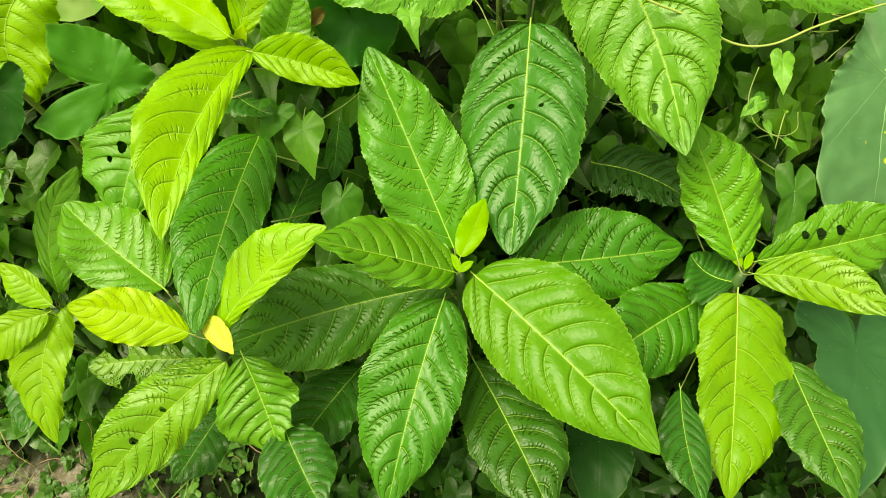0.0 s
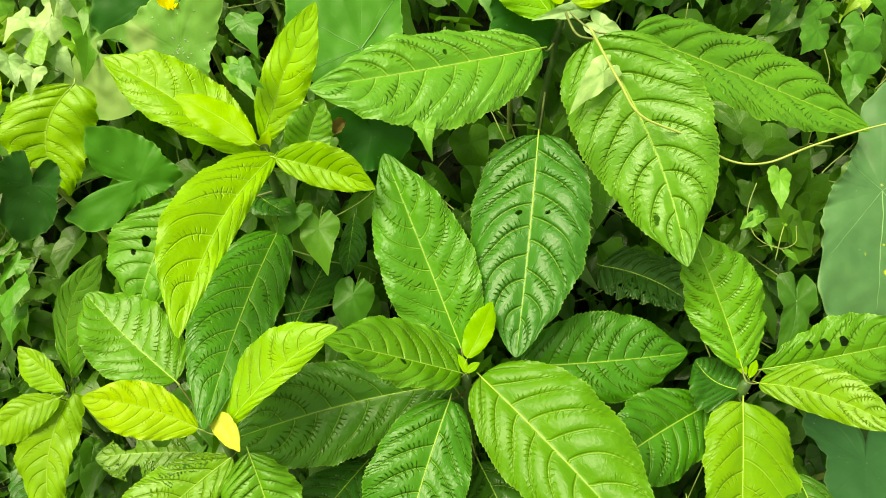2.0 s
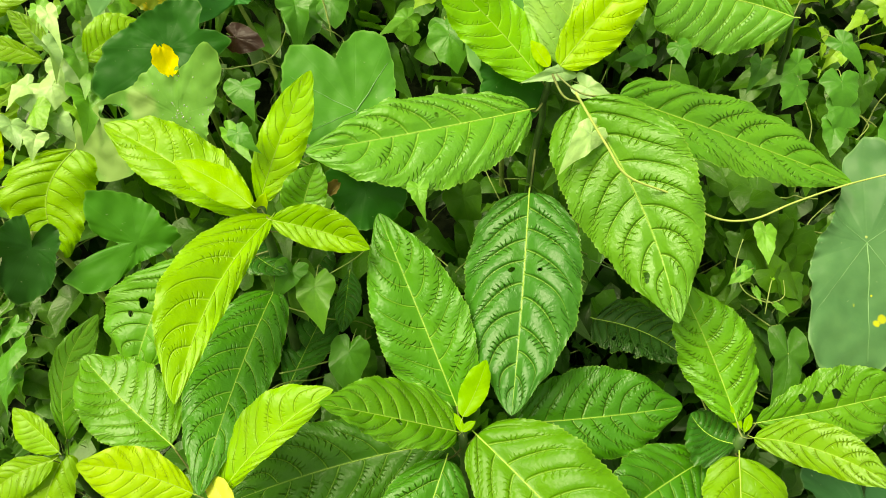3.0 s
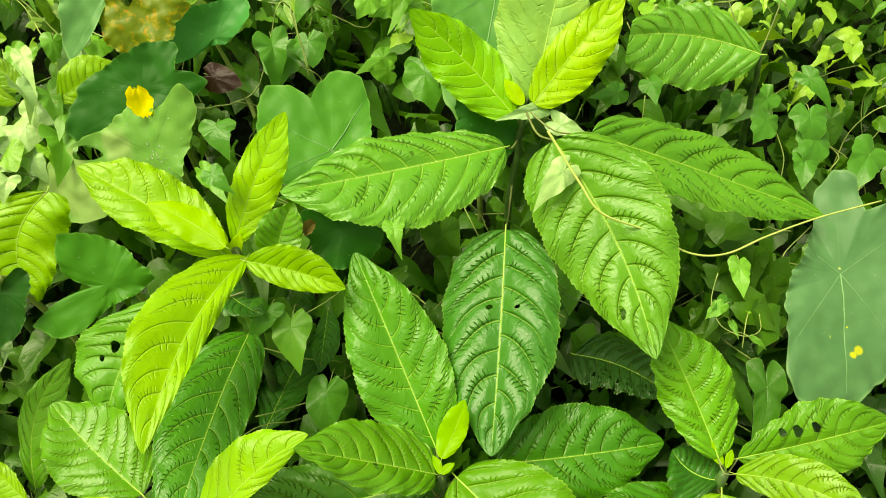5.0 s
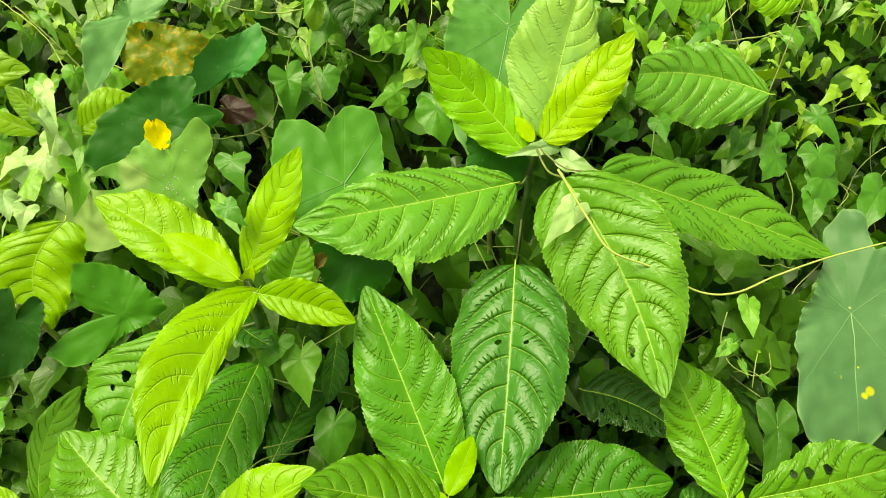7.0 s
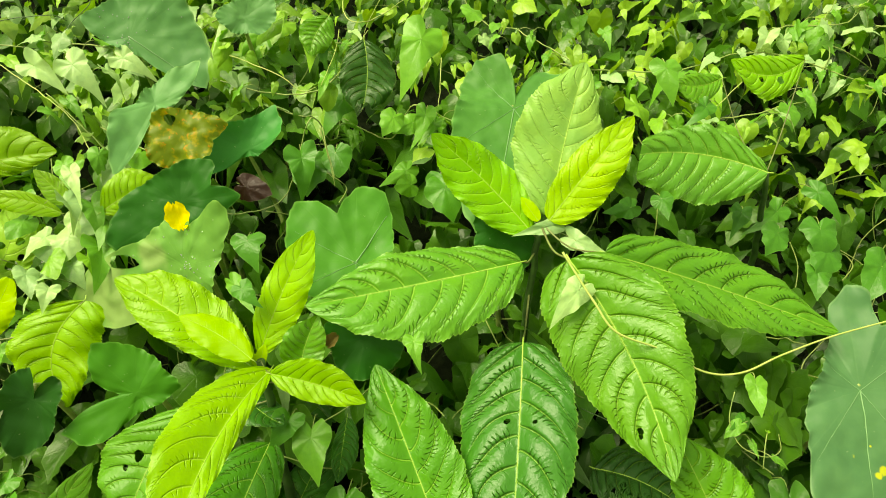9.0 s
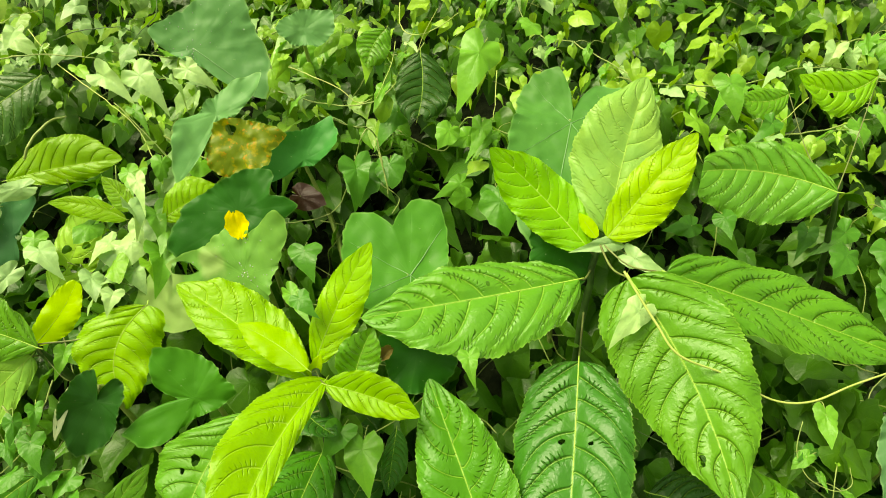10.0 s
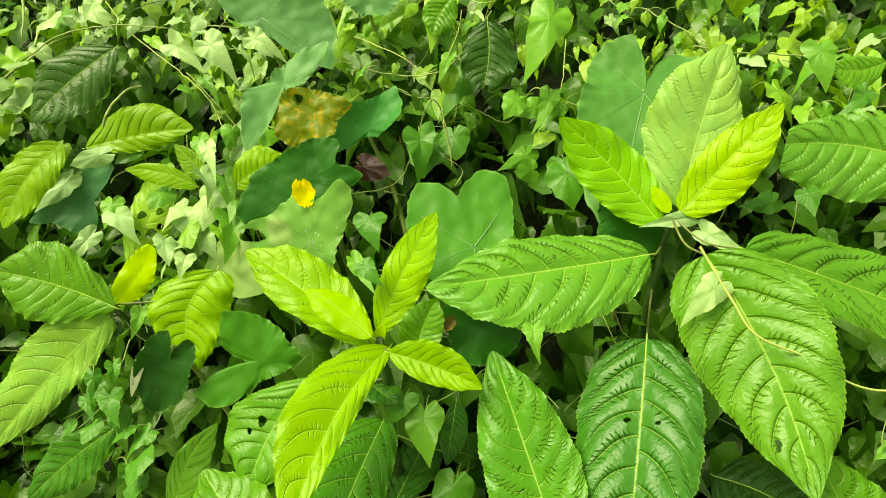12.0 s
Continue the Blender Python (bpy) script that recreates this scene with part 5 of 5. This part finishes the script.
vine_g = vine("long twisting yellow-green vine stems over the leafy bank")
runner(vine_g, [(-1.112, 1.5, 1.128), (-0.998, 1.397, 1.08), (-0.87, 1.313, 1.035), (-0.798, 1.27, 1.006), (-0.734, 1.224, 0.974), (-0.678, 1.156, 0.942)], 0.0012, mat=SHOOT)
runner(vine_g, [(-1.029, 1.46, 1.11), (-0.961, 1.46, 1.13), (-0.874, 1.473, 1.136), (-0.844, 1.485, 1.121)], 0.0012, mat=STEM)
runner(vine_g, [(-0.621, 1.316, 1.057), (-0.563, 1.313, 1.074), (-0.51, 1.321, 1.06)], 0.0010, mat=SHOOT)
runner(vine_g, [(-0.243, 1.587, 1.168), (-0.224, 1.458, 1.138), (-0.185, 1.411, 1.127), (-0.139, 1.455, 1.137), (-0.103, 1.551, 1.151)], 0.0012, mat=SHOOT)
runner(vine_g, [(-0.457, 1.374, 1.07), (-0.394, 1.325, 1.063), (-0.34, 1.303, 1.047), (-0.294, 1.289, 1.019), (-0.266, 1.298, 1.024)], 0.0012, mat=SHOOT)
runner(vine_g, [(-0.236, 1.452, 1.107), (-0.231, 1.35, 1.08), (-0.244, 1.305, 1.049), (-0.26, 1.292, 1.02)], 0.0009, mat=SHOOT)
runner(vine_g, [(-0.157, 1.6, 1.153), (-0.185, 1.507, 1.101), (-0.194, 1.421, 1.052)], 0.0006, mat=SHOOT)
runner(vine_g, [(-0.015, 1.362, 1.065), (-0.016, 1.291, 1.021), (-0.02, 1.253, 0.996)], 0.0010, mat=SHOOT)
runner(vine_g, [(0.575, 1.283, 1.034), (0.521, 1.238, 1.004), (0.473, 1.212, 0.978)], 0.0010, mat=SHOOT)
runner(vine_g, [(-1.298, 1.575, 1.162), (-1.157, 1.457, 1.148), (-1.118, 1.486, 1.161), (-1.089, 1.538, 1.165)], 0.0010, mat=SHOOT)
runner(vine_g, [(-0.836, 1.604, 1.176), (-0.819, 1.543, 1.148), (-0.84, 1.458, 1.108)], 0.0013, mat=STEM)
runner(vine_g, [(-0.568, 1.35, 1.059), (-0.619, 1.418, 1.09), (-0.656, 1.418, 1.091)], 0.0009, mat=SHOOT)
for spot in (
    ((-0.936, 1.378, 1.072), -130.6, -18.4, -1.5, 0.057, 0.040, LIGHT),
    ((-0.805, 1.257, 0.998), -114.5, -28.0, 29.3, 0.057, 0.040, BRIGHT),
    ((-0.77, 1.276, 1.01), -125.1, -23.9, -15.6, 0.063, 0.044, BRIGHT),
    ((-0.664, 1.164, 0.945), -166.2, -32.1, 31.0, 0.057, 0.040, BRIGHT),
    ((-0.724, 1.164, 0.915), -166.4, -15.8, 21.0, 0.069, 0.048, BRIGHT),
    ((-0.695, 1.311, 1.064), -121.2, -31.3, 25.7, 0.069, 0.048, WAN),
    ((-1.173, 1.407, 1.116), 115.9, -21.8, 12.0, 0.103, 0.072, WAN),
    ((-0.537, 1.392, 1.118), -122.1, -25.8, -28.7, 0.069, 0.048, WAN),
    ((-0.362, 1.459, 1.129), 110.5, -31.2, 14.3, 0.081, 0.056, LIGHT),
    ((-0.242, 1.326, 1.043), 167.7, -24.7, -6.0, 0.057, 0.040, BRIGHT),
    ((-0.414, 1.303, 1.028), 139.3, -35.2, -13.6, 0.063, 0.044, BRIGHT),
    ((-0.017, 1.248, 0.981), -115.5, -26.1, 34.8, 0.057, 0.040, LIGHT),
    ((-0.037, 1.228, 0.967), 157.7, -35.6, 12.2, 0.057, 0.040, LIGHT),
    ((-0.077, 1.232, 0.971), -138.1, -33.9, 9.3, 0.069, 0.048, LIGHT),
    ((0.457, 1.319, 1.049), 122.5, -26.9, 6.2, 0.081, 0.056, BRIGHT),
    ((0.517, 1.304, 1.048), -171.5, -37.0, -30.7, 0.092, 0.064, LIGHT),
    ((0.463, 1.242, 0.988), -128.9, -22.5, 25.3, 0.069, 0.048, LIGHT),
    ((0.361, 1.283, 1.004), -132.5, -34.7, -2.9, 0.081, 0.056, LIGHT),
    ((0.514, 1.248, 1.01), -134.3, -37.5, 32.5, 0.029, 0.020, LIGHT),
    ((0.411, 1.243, 0.977), 160.0, -11.2, -33.7, 0.069, 0.048, LIGHT),
):
    heart(vine_g, *spot)

# strands that wander over the top of the bank
for k in range(13):
    strand = vine("thin climbing vine strung across the bank, small heart leaves")
    x, y, way = -1.5 + 3.0 * (k + 0.5) / 13, 1.1 + 0.75 * rng.random(), rng.uniform(-0.6, 0.6)
    pts = []
    for q in range(11):
        p = Vector((x, y, canopy(x, y) + 0.02 + 0.02 * rng.random()))
        if any(math.hypot(x - a, y - b) < c + 0.03 and abs(p.z - h) < 0.12 for a, b, h, c in CLEAR):
            p.z -= 0.12
        pts.append(p)
        x, y = x + 0.075 * math.cos(way), y + 0.06 * math.sin(way)
        way += rng.uniform(-0.5, 0.5)
    runner(strand, pts, 0.0016)
    for q, p in enumerate(pts):
        for _ in range(0 if hollow(p.x, p.y) else 2):
            size = rng.uniform(0.03, 0.055) * (1 - 0.4 * q / 11)
            tone = BRIGHT if rng.random() < 0.7 else WAN
            heart(strand, p + Vector((rng.uniform(-0.03, 0.03), rng.uniform(-0.03, 0.01), rng.uniform(-0.02, 0.02))),
                  180 + rng.gauss(0, 60), rng.gauss(-30, 22), rng.gauss(0, 25), size * 1.2, size, tone)


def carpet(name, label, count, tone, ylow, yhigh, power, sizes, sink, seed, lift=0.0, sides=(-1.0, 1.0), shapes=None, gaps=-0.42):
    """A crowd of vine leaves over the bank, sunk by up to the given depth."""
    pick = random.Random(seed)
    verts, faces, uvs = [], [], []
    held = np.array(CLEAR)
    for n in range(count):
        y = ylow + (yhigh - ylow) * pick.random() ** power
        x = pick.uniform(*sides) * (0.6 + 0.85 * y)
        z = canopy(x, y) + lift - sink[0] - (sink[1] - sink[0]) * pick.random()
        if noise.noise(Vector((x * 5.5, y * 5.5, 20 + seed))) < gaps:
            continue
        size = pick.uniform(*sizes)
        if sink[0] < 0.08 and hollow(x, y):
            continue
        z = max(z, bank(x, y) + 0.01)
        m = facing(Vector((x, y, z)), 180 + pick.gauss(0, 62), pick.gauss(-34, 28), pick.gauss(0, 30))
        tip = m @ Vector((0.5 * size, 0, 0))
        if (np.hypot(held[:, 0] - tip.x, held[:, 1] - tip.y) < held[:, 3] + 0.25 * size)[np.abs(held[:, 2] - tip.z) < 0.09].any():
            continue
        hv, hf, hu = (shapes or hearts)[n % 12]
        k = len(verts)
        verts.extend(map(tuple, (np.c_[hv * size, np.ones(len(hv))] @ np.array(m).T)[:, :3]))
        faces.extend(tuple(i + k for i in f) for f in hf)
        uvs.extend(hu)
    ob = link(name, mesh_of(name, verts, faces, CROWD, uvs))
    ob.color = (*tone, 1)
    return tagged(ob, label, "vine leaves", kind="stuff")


# the two lowest layers have shade between the vines put into their dark tones
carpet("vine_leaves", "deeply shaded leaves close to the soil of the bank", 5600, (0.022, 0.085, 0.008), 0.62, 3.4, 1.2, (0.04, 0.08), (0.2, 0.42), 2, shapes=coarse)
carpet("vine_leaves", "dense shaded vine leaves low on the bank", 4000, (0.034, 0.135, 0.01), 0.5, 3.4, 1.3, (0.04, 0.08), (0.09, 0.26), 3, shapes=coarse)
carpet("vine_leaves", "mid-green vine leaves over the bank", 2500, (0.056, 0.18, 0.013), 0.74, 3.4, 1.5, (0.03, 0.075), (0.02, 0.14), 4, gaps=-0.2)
carpet("vine_leaves", "small fresh light green leaves along the top of the bank", 1000, (0.17, 0.36, 0.035), 1.2, 3.4, 1.2, (0.02, 0.05), (-0.06, 0.05), 6, sides=(-1.0, -0.1))
carpet("vine_leaves", "fresh green leaves trailing over the top of the bank", 1100, (0.215, 0.42, 0.035), 1.15, 3.4, 1.2, (0.02, 0.05), (-0.06, 0.05), 7, sides=(-0.1, 1.0))
carpet("vine_leaves", "tiny bright young leaves scattered over the vines", 1500, (0.2, 0.42, 0.05), 1.1, 2.6, 1.1, (0.01, 0.024), (-0.07, 0.06), 17, gaps=-0.1)
# pale leaves, with the glare of this side put into their tone
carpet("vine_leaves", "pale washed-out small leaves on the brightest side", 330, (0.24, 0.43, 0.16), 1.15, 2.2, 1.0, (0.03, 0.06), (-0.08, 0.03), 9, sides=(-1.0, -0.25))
for seed, sides in ((31, (-2.1, -0.9)), (32, (0.9, 2.1))):
    carpet("vine_leaves", "thick growth of vine leaves farther along the bank", 1300, (0.05, 0.17, 0.013), 0.5, 3.4, 1.0, (0.08, 0.14), (0.0, 0.2), seed, sides=sides, shapes=coarse)
carpet("ground_weeds", "low weeds with small round leaves on the soil", 420, (0.08, 0.22, 0.03), 0.2, 0.75, 1.0, (0.012, 0.03), (0.4, 0.6), 8)

carpet("ground_weeds", "dull green weeds crowding the edge of bare soil", 700, (0.06, 0.17, 0.03), 0.12, 0.75, 1.0, (0.012, 0.034), (0.3, 0.6), 18, sides=(-1.0, -0.35))
# gloom beneath the shrubs is in this very dark leaf colour
carpet("low_leaves", "low leaves under the shrubs, green darkened to look shaded", 900, (0.017, 0.075, 0.008), 0.22, 0.75, 1.0, (0.03, 0.06), (0.05, 0.28), 14, sides=(-0.3, 0.8))


def scatter(name, label, category, count, seed, mat, shape, area):
    """Small loose bits lying on the soil."""
    pick = random.Random(seed)
    verts, faces = [], []
    for n in range(count):
        x, y = pick.uniform(*area[0]), pick.uniform(*area[1])
        vs, fs = shape(pick)
        m = Matrix.Translation((x, y, bank(x, y))) @ Euler((pick.gauss(0, 0.25), pick.gauss(0, 0.25), pick.uniform(0, 6.3))).to_matrix().to_4x4()
        k = len(verts)
        verts.extend((m @ Vector(v))[:] for v in vs)
        faces.extend(tuple(i + k for i in f) for f in fs)
    return tagged(link(name, mesh_of(name, verts, faces, mat)), label, category, kind="stuff")


def pebble(pick):
    bm = bmesh.new()
    bmesh.ops.create_icosphere(bm, subdivisions=1, radius=1)
    r = pick.uniform(0.0015, 0.0052)
    vs = [(v.co.x * r * pick.uniform(0.8, 1.3), v.co.y * r * pick.uniform(0.7, 1.1), v.co.z * r * 0.6) for v in bm.verts]
    fs = [tuple(v.index for v in f.verts) for f in bm.faces]
    bm.free()
    return vs, fs


def twig(pick):
    n, r = pick.uniform(0.03, 0.14), pick.uniform(0.0006, 0.0014)
    lift = pick.uniform(0.004, 0.03)
    vs, fs = [], []
    for i in range(5):
        u = i / 4
        c = Vector((n * u, 0.15 * n * math.sin(3 * u), lift * u + 0.003))
        vs += [c + Vector((0, r, 0)), c + Vector((0, -0.5 * r, 0.87 * r)), c + Vector((0, -0.5 * r, -0.87 * r))]
        if i:
            p, q = 3 * (i - 1), 3 * i
            fs += [(p, p + 1, q + 1, q), (p + 1, p + 2, q + 2, q + 1), (p + 2, p, q, q + 2)]
    return vs, fs


def grass_blade(pick):
    n, w, out = pick.uniform(0.03, 0.11), pick.uniform(0.0012, 0.0028), pick.uniform(0.01, 0.06)
    vs, fs = [], []
    for i in range(5):
        u = i / 4
        vs += [(-w * (1 - u), out * u * u, n * u), (w * (1 - u) + 1e-5, out * u * u, n * u)]
        if i:
            fs.append((2 * i - 2, 2 * i - 1, 2 * i + 1, 2 * i))
    return vs, fs


STONE = stem_material("pebble", (0.2, 0.19, 0.16, 1), (0.11, 0.1, 0.08, 1))
STRAW = stem_material("dry_twig", (0.3, 0.22, 0.12, 1), (0.16, 0.11, 0.06, 1))
BLADE = stem_material("grass_blade", (0.14, 0.26, 0.05, 1), (0.08, 0.17, 0.03, 1))
scatter("pebbles", "small grey pebbles and crumbs on bare soil", "pebbles", 700, 21, STONE, pebble, ((-1.1, 0.7), (-0.1, 0.5)))
scatter("dry_twigs", "dry brown twigs and stalks on the soil", "twigs", 260, 22, STRAW, twig, ((-1.1, 0.8), (0.0, 0.7)))
scatter("grass", "thin green grass blades at the foot of the shrubs", "grass", 900, 23, BLADE, grass_blade, ((-1.1, 0.8), (0.15, 0.75)))

# thin bare stems between the leaves
pick = random.Random(12)
verts, faces = [], []
for n in range(170):
    y = 0.75 + 1.5 * pick.random() ** 1.3
    x = pick.uniform(-1, 1) * (0.5 + 0.8 * y)
    p = Vector((x, y, canopy(x, y) - 0.3))
    way = Vector((pick.gauss(0, 0.5), pick.gauss(-0.2, 0.4), 1)).normalized()
    line = [p]
    for q in range(7):
        p = p + way * pick.uniform(0.03, 0.06)
        way = (way + Vector((pick.gauss(0, 0.3), pick.gauss(0, 0.3), -0.12))).normalized()
        line.append(p)
    me = tube_mesh("vine_stems", glide(line, 3), [0.0011] * (7 * 3 + 1), STALK, 5)
    k = len(verts)
    verts.extend(v.co[:] for v in me.vertices)
    faces.extend(tuple(i + k for i in f.vertices) for f in me.polygons)
    bpy.data.meshes.remove(me)
stems = link("vine_stems", mesh_of("vine_stems", verts, faces, STALK))
tagged(stems, "tangle of thin bare green vine stems", "vine stems", kind="stuff")
